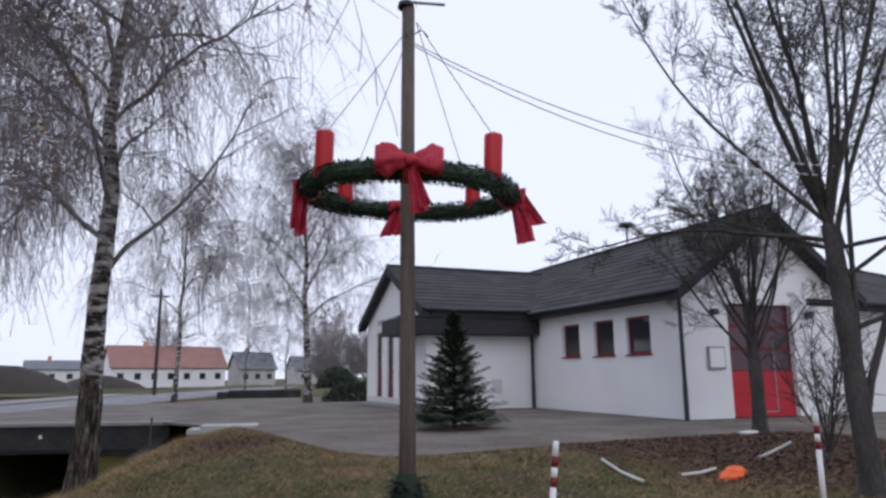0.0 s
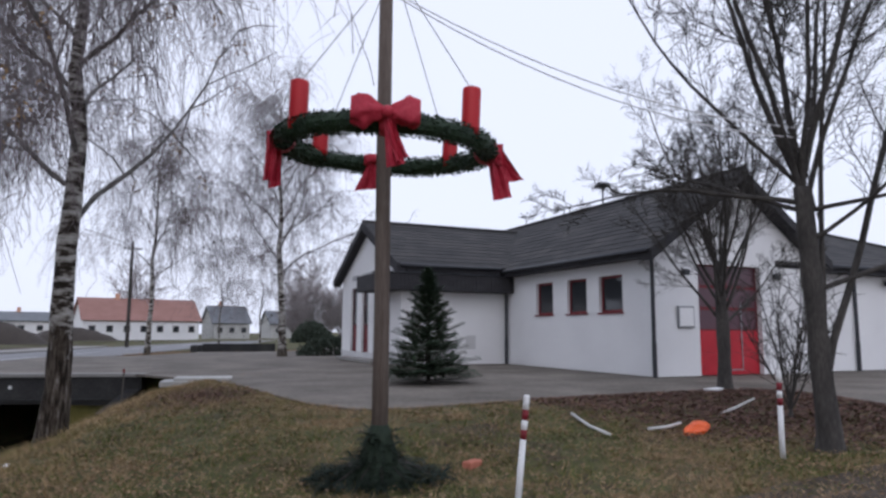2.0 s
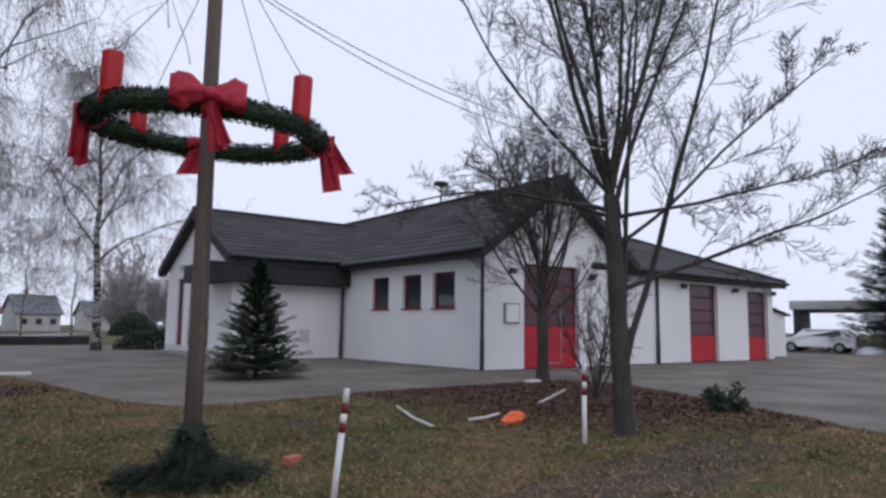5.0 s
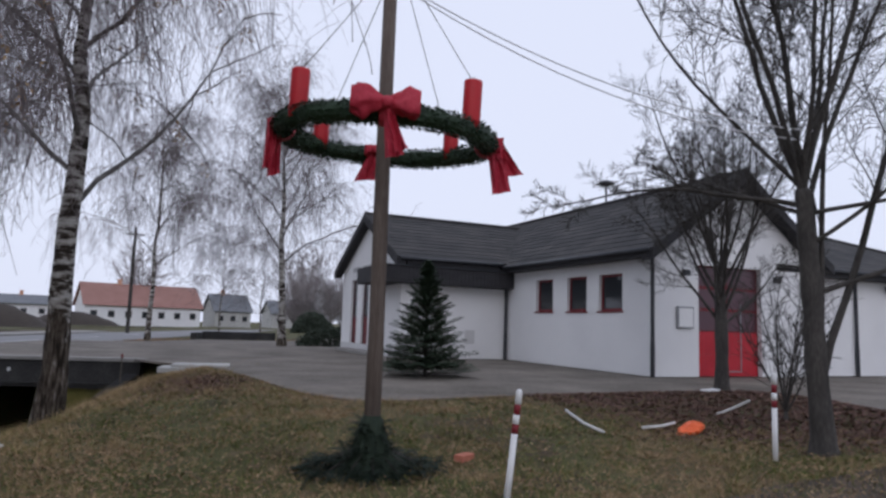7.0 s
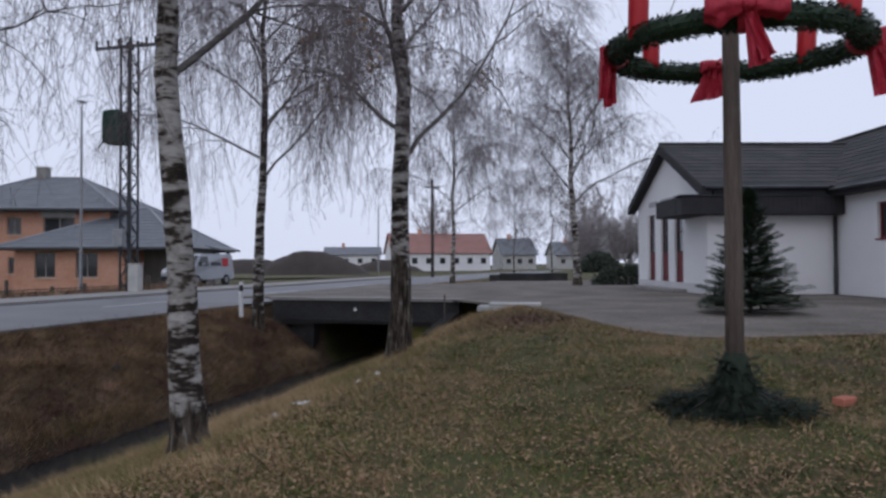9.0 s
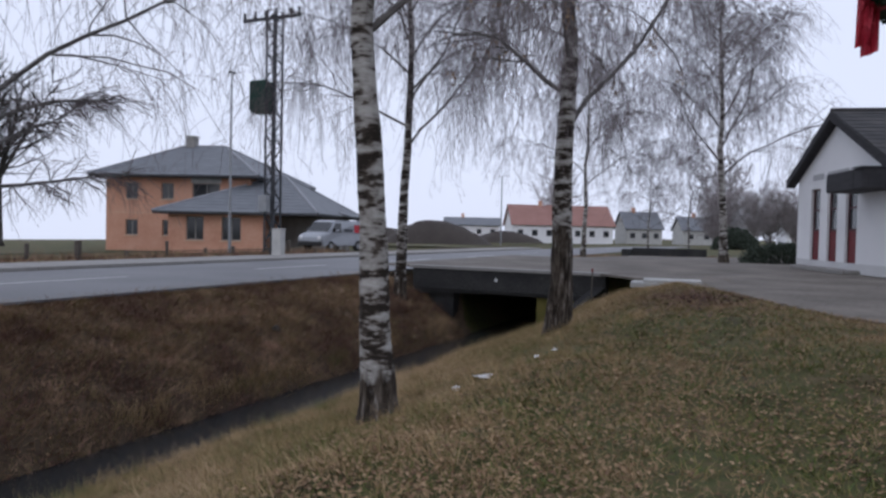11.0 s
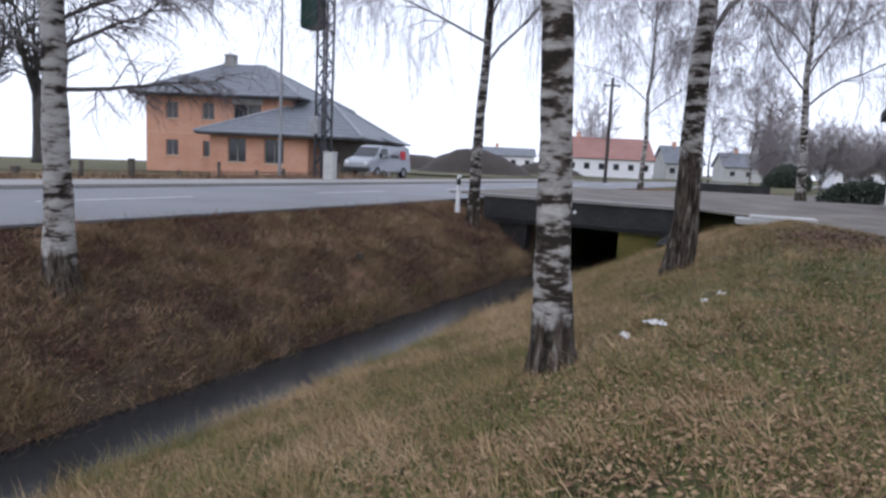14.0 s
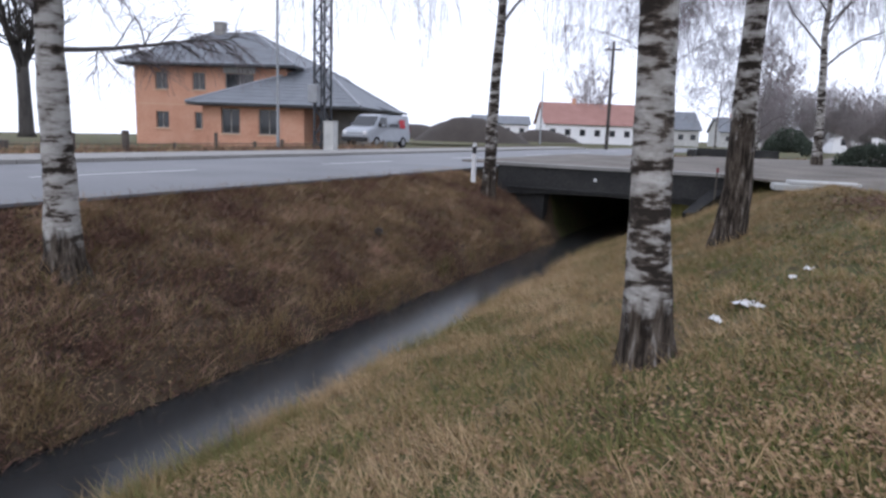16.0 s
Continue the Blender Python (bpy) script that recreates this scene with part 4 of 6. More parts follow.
part("core", Geo().tube([(0, 0, -.05), (0, 0, .10), (0, 0, .22), (0, 0, .48), (0, 0, .56)], [.5, .36, .2, .125, .09], 14), M_pile, pile)
g = Geo()
for i in range(14):
    a = i * .45
    g.tube([(0.1 * math.cos(a), .1 * math.sin(a), .25), (.6 * math.cos(a), .5 * math.sin(a), .04)], [.012, .006], 5)
part("stemwork", g, M_maple, pile)

# overhead cables
cab = thing("overhead_cable", "pair of pale sagging overhead cables", "cable")
for k in range(2):
    a, b = Vector((PX, PY, 5.0 - .03 * k)), Vector((8.75 + .03 * k, 5.35, 3.75 - .12 * k))
    pts = []
    for i in range(15):
        t = i / 14
        p = a.lerp(b, t)
        p.z -= (.33 + .05 * k) * 4 * t * (1 - t)
        pts.append(tuple(p))
    part("cable", Geo().tube(pts, .008, 5), M_cable, cab)

# ---- posts and litter on the lawn ----


def striped_post(at, lean):
    p = thing("striped_post", "white plastic post with two dark red bands in grass", "post", at, 0, "striped posts")
    p.matrix_world = p.matrix_world @ pose(0, 0, 0, lean[0], lean[1], 0)
    g = Geo().tube([(0, 0, -.08), (0, 0, .60)], .03, 10).tube([(0, 0, .685), (0, 0, .77)], .03, 10).tube([(0, 0, .865), (0, 0, .98), (0, 0, 1.0)], [.03, .03, .02], 10)
    part("tube", g, M_white, p, smooth=True)
    for z in (.60, .77):
        part("band", Geo().tube([(0, 0, z + .001), (0, 0, z + (.084 if z < .7 else .094))], .0305, 10), M_postred, p, "dark red band", True)
    return p


striped_post((4.30, 5.12, height(4.3, 5.12) + .0), (-1, 7))
striped_post((8.02, 5.42, height(8.02, 5.42) + .0), (0, 0))


def tube_lying(pts, label):
    t = thing("plastic_tube", label, "tube", group="tubes on the lawn")
    P = [(x, y, height(x, y) + dz) for x, y, dz in pts]
    part("tube", Geo().tube(P, .022, 8), M_hose, t, smooth=True)
    return t


tube_lying([(7.24, 8.5, .06), (7.06, 7.8, .05), (6.94, 7.2, .05)], "white plastic tube lying bent on the grass")
tube_lying([(7.85, 7.5, .05), (8.2, 7.52, .06), (8.5, 7.55, .1)], "white plastic tube ending in an orange bag")
tube_lying([(9.9, 8.2, .0), (10.14, 8.08, .13), (10.43, 7.92, .29)], "white plastic tube sticking up out of the leaves")
bag = thing("orange_bag", "crumpled bright orange plastic bag on the lawn", "bag", (8.62, 7.35, height(8.62, 7.35)), 25)
b = bmesh.new()
bmesh.ops.create_icosphere(b, subdivisions=3, radius=1)
for q in b.verts:
    f = 1 + .28 * noise.noise(q.co * 2.2)
    q.co = Vector((q.co.x * .31 * f * (1 - .25 * q.co.x), q.co.y * .15 * f, max(-.02, q.co.z * .075 * f + .06 + .06 * q.co.x)))
me = bpy.data.meshes.new("sack")
b.to_mesh(me)
b.free()
me.materials.append(M_orange)
sack = new("sack", me)
sack.parent = bag
brick = thing("loose_brick", "single pale red brick lying in the grass", "brick", (4.58, 6.57, height(4.58, 6.57)), 30)
part("brick", Geo().box(-.12, -.06, -.01, .12, .06, .07, .008), M_pinkbrick, brick)
rnd = random.Random(3)
for k, (x, y, s) in enumerate(((-1.06, 8.5, .14), (-1.36, 8.2, .08), (-.45, 9.2, .06), (-.22, 9.45, .05), (-1.0, 8.25, .05))):
    pz = thing("paper_scrap", "scrap of white paper litter in the grass", "litter", (x, y, height(x, y) + .03), rnd.uniform(0, 180), "paper litter")
    g = Geo()
    n = 5
    for i in range(n):
        for j in range(n):
            g.v.append((s * (i / 2 - 1), s * .6 * (j / 2 - 1), .05 * noise.noise((i * 1.3, j * 1.7, k * 3)) + .02))
    g.f = [(i * n + j, i * n + j + 1, (i + 1) * n + j + 1, (i + 1) * n + j) for i in range(n - 1) for j in range(n - 1)]
    part("sheet", g, M_paper, pz)
mk = thing("roadside_marker", "white roadside marker post with black band", "marker post", (-5.2, 20.4, -.46), 10)
part("post", Geo().tube([(0, 0, -.05), (0, 0, .72)], [.065, .055], 8).tube([(0, 0, .9), (0, 0, 1.0)], [.055, .05], 8), M_white, mk)
part("band", Geo().tube([(0, 0, .721), (0, 0, .899)], .056, 8), M_black, mk, "black band")
clod = thing("earth_clod", "dark clod of earth on the far ditch bank", "clod", (-6.25, 14.7, height(-6.25, 14.7) + .03))
b = bmesh.new()
bmesh.ops.create_icosphere(b, subdivisions=2, radius=.1)
for q in b.verts:
    q.co *= 1 + .5 * noise.noise(q.co * 14)
me = bpy.data.meshes.new("lump")
b.to_mesh(me)
b.free()
me.materials.append(M_black)
lump = new("lump", me)
lump.parent = clod
st = thing("flat_stone", "bit of pale board lying by the tree", "litter", (12.3, 10.55, -.02), 20)
part("board", Geo().box(-.35, -.1, .0, .35, .1, .06, .01), M_paper, st)
# bare patch
dirt = []
for i in range(22):
    a = i * 6.2832 / 22
    r = 1 + .25 * noise.noise((math.cos(a) * 1.5, math.sin(a) * 1.5, 7))
    dirt.append((7.2 + 2.3 * r * math.cos(a), 3.9 + .9 * r * math.sin(a) - .1 * math.cos(a)))
g = Geo()
rings = 6
for k in range(rings + 1):
    for (x, y) in dirt:
        t = k / rings
        xx, yy = 7.2 + (x - 7.2) * t, 3.9 + (y - 3.9) * t
        g.v.append((xx, yy, height(xx, yy) + .018 * (1 - t) + .015 * noise.noise((xx * 5, yy * 5, 0))))
N = len(dirt)
g.f = [(k * N + i, (k + 1) * N + i, (k + 1) * N + (i + 1) % N, k * N + (i + 1) % N) for k in range(rings) for i in range(N)]
solid("bare_patch", g, M_dirt, "bare muddy patch worn into the lawn", "ground", "structure", True)

# ---- trees ----


def bend(p, d, L, n, r, wob, grav):
    """Points of a branch that wanders and bends by grav at every step."""
    pts = [p.copy()]
    d = d.normalized()
    for i in range(n):
        d = (d + Vector((r.gauss(0, wob), r.gauss(0, wob), r.gauss(0, wob) + grav))).normalized()
        p = p + d * (L / n)
        pts.append(p.copy())
    return pts, d


def rough_trunk(pts, rad, seed, sides=18):
    """A trunk with closely set uneven rings and spreading root lobes."""
    P, R = [], []
    for i in range(len(pts) - 1):
        k = max(2, int((pts[i + 1][2] - pts[i][2]) / .09)) if pts[i][2] < 4 else 6
        for j in range(k):
            f = j / k
            P.append(Vector(pts[i]).lerp(Vector(pts[i + 1]), f))
            R.append(rad[i] + (rad[i + 1] - rad[i]) * f)
    g = Geo()
    for p, q in zip(P, R):
        for j in range(sides):
            a = 6.2832 * j / sides
            ca, sa = math.cos(a), math.sin(a)
            w = 1 + .11 * noise.noise((ca * 1.4 + seed, sa * 1.4, p.z * 2.2)) + .06 * noise.noise((ca * 3 + seed, sa * 3, p.z * 7))
            w += .2 * max(0, 1 - max(0, p.z + .05) / .4) ** 2 * (.55 + .7 * math.sin(a * 4 + seed))
            g.v.append((p.x + q * w * ca, p.y + q * w * sa, p.z))
    k = len(P)
    g.f = [(i * sides + j, i * sides + (j + 1) % sides, (i + 1) * sides + (j + 1) % sides, (i + 1) * sides + j) for i in range(k - 1) for j in range(sides)]
    g.f.append(tuple(range((k - 1) * sides, k * sides)))
    return g


def birch(at, h, r0, seed, first=.28, limbs=18, twigs=1400, lean=(0, 0), label="", spread=1.0, leaves=0, detail=1.0, strands=200, bark=None, own=()):
    r = random.Random(seed)
    t = thing("birch_tree", label or "bare weeping birch with white and black bark", "tree", at, 0, "birches along the ditch")
    n = 12
    pts, rad = [], []
    for i in range(n + 1):
        s = i / n
        pts.append((lean[0] * s * h + .12 * r.gauss(0, 1) * s, lean[1] * s * h + .12 * r.gauss(0, 1) * s, -.25 + (h + .25) * s))
        rad.append(r0 * (1 - .93 * s ** .85) + r0 * .28 * max(0, 1 - s * 14))
    pts.insert(1, (lean[0] * .02 * h, lean[1] * .02 * h, .12))
    rad.insert(1, r0 * 1.12)
    part("trunk", rough_trunk(pts, rad, seed), bark or M_birch, t, "white birch bark with black patches", True)
    gl, gt, gf = Geo(), Geo(), Geo()
    tips = []
    for (z, a, rise, L, rb, sag) in own:  # single long limbs that stand out
        i = max(j for j in range(len(pts)) if pts[j][2] <= z)
        f = (z - pts[i][2]) / (pts[i + 1][2] - pts[i][2])
        q, d = bend(Vector(pts[i]).lerp(Vector(pts[i + 1]), f), Vector((math.cos(radians(a)), math.sin(radians(a)), rise)), L, 12, r, .06, sag)
        gl.tube([tuple(p) for p in q], [rb * (1 - .85 * j / 12) + .004 for j in range(13)], 7, False)
        for j in range(3, 13):
            for _ in range(3):
                dd = (q[j] - q[j - 1]).normalized()
                q2, d2 = bend(q[j], dd * .7 + Vector((r.gauss(0, .7), r.gauss(0, .7), r.gauss(.1, .5))), L * r.uniform(.12, .3), 5, r, .14, -.06)
                gl.tube([tuple(p) for p in q2], [rb * .25 * (1 - .8 * m / 5) + .004 for m in range(6)], 4, False)
                for p in q2[1:] * 2:
                    q3, _d = bend(p, d2 + Vector((r.gauss(0, .7), r.gauss(0, .7), -.1)), r.uniform(.2, .6), 4, r, .14, -.14)
                    gt.tube([tuple(x) for x in q3], [.0042, .0038, .0034, .003, .0026], 3, False)
    for k in range(limbs):
        s = first + (1 - first) * (k / limbs) ** .9 * .95
        i = min(n - 1, int(s * n))
        base = Vector(pts[i + 1]).lerp(Vector(pts[min(n + 1, i + 2)]), s * n - i)
        a = k * 2.4 + r.uniform(-.5, .5)
        L = h * (.42 * (1 - s) + .13) * spread * r.uniform(.8, 1.2)
        up = r.uniform(.75, 1.5)
        q, d = bend(base, Vector((math.cos(a), math.sin(a), up)), L, 8, r, .125, -.055)
        rb = r0 * (.25 - .14 * s)
        gl.tube([tuple(p) for p in q], [rb * (1 - .85 * j / 8) + .004 for j in range(9)], 6, False)
        for j in range(2, 9):
            for _ in range(2):
                dd = (q[j] - q[j - 1]).normalized()
                sd = Vector((r.gauss(0, 1), r.gauss(0, 1), r.gauss(.1, .5))).normalized()
                q2, d2 = bend(q[j], dd * .8 + sd * .9, L * r.uniform(.22, .42) * (1.15 - .06 * j), 5, r, .14, -.09)
                gl.tube([tuple(p) for p in q2], [rb * .3 * (1 - .8 * m / 5) + .004 for m in range(6)], 4, False)
                tips += [(p, d2) for p in q2[2:]]
        tips += [(p, d) for p in q[3:]]
    for k in range(int(twigs * 1.08)):
        p, d = tips[r.randrange(len(tips))]
        sd = Vector((r.gauss(0, .7), r.gauss(0, .7), r.gauss(0, .4)))
        L = r.uniform(.5, 2.4) * (h / 13) ** .5
        q, _ = bend(p, d * .6 + sd, L, 5, r, .12, -.34)
        gt.tube([tuple(x) for x in q], [.0046 * (1 - .5 * m / 5) * detail for m in range(6)], 3, False)
        for _ in range(2):
            m = r.randrange(1, 5)
            q3, _ = bend(q[m], Vector((r.gauss(0, 1), r.gauss(0, 1), -.2)), L * .45, 3, r, .15, -.4)
            gt.tube([tuple(x) for x in q3], [.0038 * detail, .0034 * detail, .003 * detail, .0022 * detail], 3, False)
    outer = [x[0] for x in tips if x[0].z < h * .8 and math.hypot(x[0].x, x[0].y) > .9]
    for k in range(strands):  # long strands that hang almost straight down
        p = outer[r.randrange(len(outer))]
        L = min(r.uniform(1.0, 4.8), p.z - r.uniform(1.9, 3.6))
        if L < .5:
            continue
        for _ in range(r.randrange(1, 4)):
            q, _d = bend(p + Vector((r.gauss(0, .12), r.gauss(0, .12), 0)), Vector((r.gauss(0, .35), r.gauss(0, .35), -1)), L * r.uniform(.7, 1), 9, r, .07, -.12)
            gt.tube([tuple(x) for x in q], [.0046 * (1 - .5 * m / 9) * detail for m in range(10)], 3, False)
            for m in range(2, 10):
                if r.random() < .75:
                    q3, _d = bend(q[m], Vector((r.gauss(0, 1), r.gauss(0, 1), -.8)), r.uniform(.12, .4), 3, r, .15, -.3)
                    gt.tube([tuple(x) for x in q3], [.0036 * detail, .0033 * detail, .003 * detail, .004 * detail], 3, False)
    low = [x for x in tips if x[0].z < h * .62]
    for k in range(leaves):  # withered leaf clusters
        p, d = low[r.randrange(len(low))]
        for _ in range(16):
            o = p + Vector((r.gauss(0, .045), r.gauss(0, .045), r.uniform(-.3, .02)))
            a = Vector((r.gauss(0, 1), r.gauss(0, 1), -1)).normalized() * r.uniform(.05, .09)
            b = a.cross(Vector((r.gauss(0, 1), r.gauss(0, 1), r.gauss(0, 1)))).normalized() * .024
            gf.add([tuple(o), tuple(o + a * .5 + b), tuple(o + a), tuple(o + a * .5 - b)], [(0, 1, 2, 3)])
    part("branchwork", gl, M_limb, t)
    part("crown", gt, M_twig, t, "fine hanging brown twigs", kind="stuff")
    if gf.f:
        part("withered_leaves", gf, M_leaf, t, "clusters of withered brown leaves", kind="stuff")
    return t


def gz(x, y):
    return height(x, y)


birch((-2.04, 7.3, gz(-2.04, 7.3)), 12.5, .185, 21, .33, 18, 1700, (-.055, -.012), "birch with rough black-patched trunk on the ditch bank", leaves=60, strands=420)
birch((-.12, 13.35, gz(-.12, 13.35)), 13.5, .232, 22, .29, 18, 850, (.012, -.005), "birch leaning by the concrete bridge, dark foot", leaves=60, strands=130, bark=M_birch_dark)
birch((-4.85, 20.9, gz(-4.85, 20.9)), 14, .19, 23, .34, 19, 1700, (.03, 0), "birch on the road side of the ditch near the bridge", strands=330, detail=1.2, bark=M_birch_grey)
birch((-8.45, 8.9, gz(-8.45, 8.9)), 12.5, .2, 24, .30, 17, 1350, (-.025, 0), "pale birch on the far bank of the ditch", strands=90, bark=M_birch_pale,
      own=((2.5, 40, .12, 2.0, .03, .055), (3.0, 60, .6, 2.1, .028, .0), (3.3, 30, .7, 2.0, .028, -.03), (2.9, 215, .5, 2.2, .03, -.02)))
birch((1.75, 42.0, -.2), 13.5, .16, 25, .33, 17, 1400, (.01, 0), "birch beyond the crossing beside the road", detail=1.6)
birch((7.6, 32.9, -.1), 13.0, .21, 26, .32, 19, 1800, (-.05, 0), "tilted birch at the north end of the forecourt", detail=1.4, bark=M_birch)
birch((5.9, 45.0, -.15), 7.0, .08, 27, .25, 13, 420, (.01, 0), "young bare tree behind the culvert", detail=1.6, strands=0)
birch((8.8, 47.0, -.15), 7.5, .08, 28, .25, 13, 420, (0, 0), "young bare tree behind the culvert", detail=1.6, strands=0)
birch((-10.4, .9, gz(-10.4, .9)), 12, .2, 30, .3, 13, 1300, (0, 0), "birch on the far bank of the ditch")


def leafless(at, name, label, h, r0, seed, stems, twigs, spread=.5, fork=.2, fine=.006, material=None, group="", trunks=None, up=.05):
    """A round-crowned bare tree: a short trunk, stems that fork, and fine upright twigs."""
    r = random.Random(seed)
    m = material or M_maple
    t = thing(name, label, "tree", at, 0, group)
    hb = h * fork
    part("trunk", Geo().tube([(0, 0, -.2), (0, 0, .08), (.01, .01, hb * .5), (0, 0, hb)], [r0 * 1.5, r0 * 1.2, r0, r0 * .95], 12), m, t, "dark grey bark", True)
    gl, gt = Geo(), Geo()
    tips = []
    for k in range(stems):
        a = k * 2.4 + r.uniform(-.4, .4)
        lean = spread * (r.uniform(.1, 1.0) if k % 3 else r.uniform(.7, 1.4))
        L = h * (1 - fork) * r.uniform(.75, 1.05) / (1 + .25 * lean)
        base = Vector((0, 0, hb * r.uniform(.75, 1.0)))
        q, d = bend(base, Vector((math.cos(a) * lean, math.sin(a) * lean, 1)), L, 9, r, .06, up)
        rb = r0 * r.uniform(.26, .46)
        gl.tube([tuple(p) for p in q], [rb * (1 - .88 * j / 9) + .004 for j in range(10)], 7, False)
        for j in range(2, 10):
            for _ in range(3):
                dd = (q[j] - q[j - 1]).normalized()
                sd = Vector((r.gauss(0, 1), r.gauss(0, 1), r.gauss(.15, .4))).normalized()
                q2, d2 = bend(q[j], dd * .7 + sd * .8, L * r.uniform(.2, .4) * (1.2 - .07 * j), 6, r, .12, up * .8)
                gl.tube([tuple(p) for p in q2], [rb * .28 * (1 - .8 * x / 6) + fine * .6 for x in range(7)], 4, False)
                tips += [(p, d2) for p in q2[2:]]
    for k in range(twigs):
        p, d = tips[r.randrange(len(tips))]
        sd = Vector((r.gauss(0, .6), r.gauss(0, .6), r.gauss(.1, .4)))
        q, _ = bend(p, d * .8 + sd, r.uniform(.25, .8) * h / 9, 3, r, .14, .04)
        gt.tube([tuple(x) for x in q], [fine, fine * .85, fine * .7, fine * .5], 3, False)
    part("branchwork", gl, m, t)
    part("crown", gt, m, t, "fine bare twigs", kind="stuff")
    return t, gl


def ramify(gl, gt, p, d, L, r0, level, r, up, fine):
    """A branch that tapers and splits into thinner ones, down to fine twigs."""
    n = (11, 8, 6, 4)[level]
    q, _d = bend(p, d, L, n, r, (.05, .08, .12, .15)[level], up)
    rr = [max(fine * .6, r0 * (1 - .8 * j / n)) for j in range(n + 1)]
    (gl if level < 2 else gt).tube([tuple(x) for x in q], rr, (8, 5, 3, 3)[level], False)
    if level == 3:
        return
    for j in range((3, 2, 1)[level], n + 1):
        for _ in range((2, 2, 1)[level]):
            if r.random() < .14:
                continue
            dd = (q[j] - q[j - 1]).normalized()
            sd = Vector((r.gauss(0, 1), r.gauss(0, 1), r.gauss(.1, .6)))
            sd = (sd - dd * sd.dot(dd)).normalized()
            ln = L * r.uniform(.22, .46) * (1.12 - .06 * j) * (.85, 1.0, 1.4)[level]
            ramify(gl, gt, q[j], dd * .8 + sd * .75, ln, max(fine, rr[j] * r.uniform(.26, .42)), level + 1, r, up * .8 + .015, fine)


def forked_tree(at, name, label, trunk, limbs, seed, fine):
    """A bare tree: a rough trunk through points (x, y, z, radius) and limbs (height, azimuth, rise, length, radius, curl)."""
    r = random.Random(seed)
    t = thing(name, label, "tree", at)
    part("trunk", rough_trunk([p[:3] for p in trunk], [p[3] for p in trunk], seed, 14), M_maple, t, "dark grey bark", True)
    gl, gt = Geo(), Geo()
    for (z, az, rise, L, rb, curl) in limbs:
        i = max(j for j in range(len(trunk) - 1) if trunk[j][2] <= z)
        f = min(1, (z - trunk[i][2]) / (trunk[i + 1][2] - trunk[i][2]))
        p = Vector(trunk[i][:3]).lerp(Vector(trunk[i + 1][:3]), f)
        ramify(gl, gt, p, Vector((math.cos(radians(az)), math.sin(radians(az)), rise)), L, rb, 0, r, curl, fine)
    part("branchwork", gl, M_maple, t)
    part("crown", gt, M_maple, t, "fine bare twigs", kind="stuff")
    return t


forked_tree((8.75, 5.35, gz(8.75, 5.35)), "bare_tree", "many-stemmed bare tree in a bed of fallen leaves",
            [(0, 0, -.2, .19), (0, 0, .15, .145), (-.03, .03, .8, .125), (-.08, .06, 2.2, .115), (-.12, .09, 3.3, .105)],
            [(.7, -37, 3.4, 7.0, .05, .06), (.9, -20, 6, 6.6, .04, .03), (1.6, 60, 5, 6.0, .04, .0),
             (3.2, 143, 2.6, 5.6, .045, .012), (3.0, 150, 4.2, 5.8, .042, .01), (3.25, 60, 6, 5.8, .05, .0), (3.25, -40, 5.5, 5.8, .046, .005), (2.9, -30, 3.2, 5.2, .038, .01), (3.1, 230, 3, 5.2, .038, .01), (3.2, 20, 2.2, 5.0, .045, .015),
             (3.2, 143, 1.1, 4.2, .032, .05), (3.0, 140, .3, 3.2, .034, -.02), (2.9, 100, .35, 3.2, .03, .0), (1.9, -37, .36, 4.0, .038, .02), (2.9, -45, .12, 3.2, .032, .02), (2.5, -70, .5, 3.4, .03, .03)], 41, .005)
forked_tree((12.62, 10.6, gz(12.62, 10.6)), "bare_tree", "small dense bare tree before the fire station",
            [(0, 0, -.2, .19), (0, 0, .12, .15), (.02, 0, .8, .135), (.02, .02, 1.6, .13), (0, .02, 2.5, .09)],
            [(1.35 + .075 * k, k * 137.5, .75 + .1 * k + .5 * (k % 3), 2.7 + .8 * (k % 3) + .05 * k, .036, .022) for k in range(17)], 42, .0045)
leafless((10.5, 7.3, gz(10.5, 7.3)), "bare_shrub", "thin upright bare shrub in the leaf bed", 2.6, .03, 43, 12, 300, .5, .06, .005)
leafless((10.85, 5.15, gz(10.85, 5.15)), "low_shrub", "low spreading dark evergreen shrub in the leaf bed", .55, .02, 44, 26, 1500, 2.4, .1, .012, M_hedge, up=-.02)
leafless((-44, 43.5, -.1), "bare_tree", "far bare tree behind the road", 13, .3, 45, 9, 900, .5, .25, .02)
leafless((-32.5, 35.8, -.1), "bare_tree", "far bare tree behind the road", 12, .34, 46, 9, 900, .5, .3, .02)
# Everything in M_haze from here has distance haze mixed into its colour.
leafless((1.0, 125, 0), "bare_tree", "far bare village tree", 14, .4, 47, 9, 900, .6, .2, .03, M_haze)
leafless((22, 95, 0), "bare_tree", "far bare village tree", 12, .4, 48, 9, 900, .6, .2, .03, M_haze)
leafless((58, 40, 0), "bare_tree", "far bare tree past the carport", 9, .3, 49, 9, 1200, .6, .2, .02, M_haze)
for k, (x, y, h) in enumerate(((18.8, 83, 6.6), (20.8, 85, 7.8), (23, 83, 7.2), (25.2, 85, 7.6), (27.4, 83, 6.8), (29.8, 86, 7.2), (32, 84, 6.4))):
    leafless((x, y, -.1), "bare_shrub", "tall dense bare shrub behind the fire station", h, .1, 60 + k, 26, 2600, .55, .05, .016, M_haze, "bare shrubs")


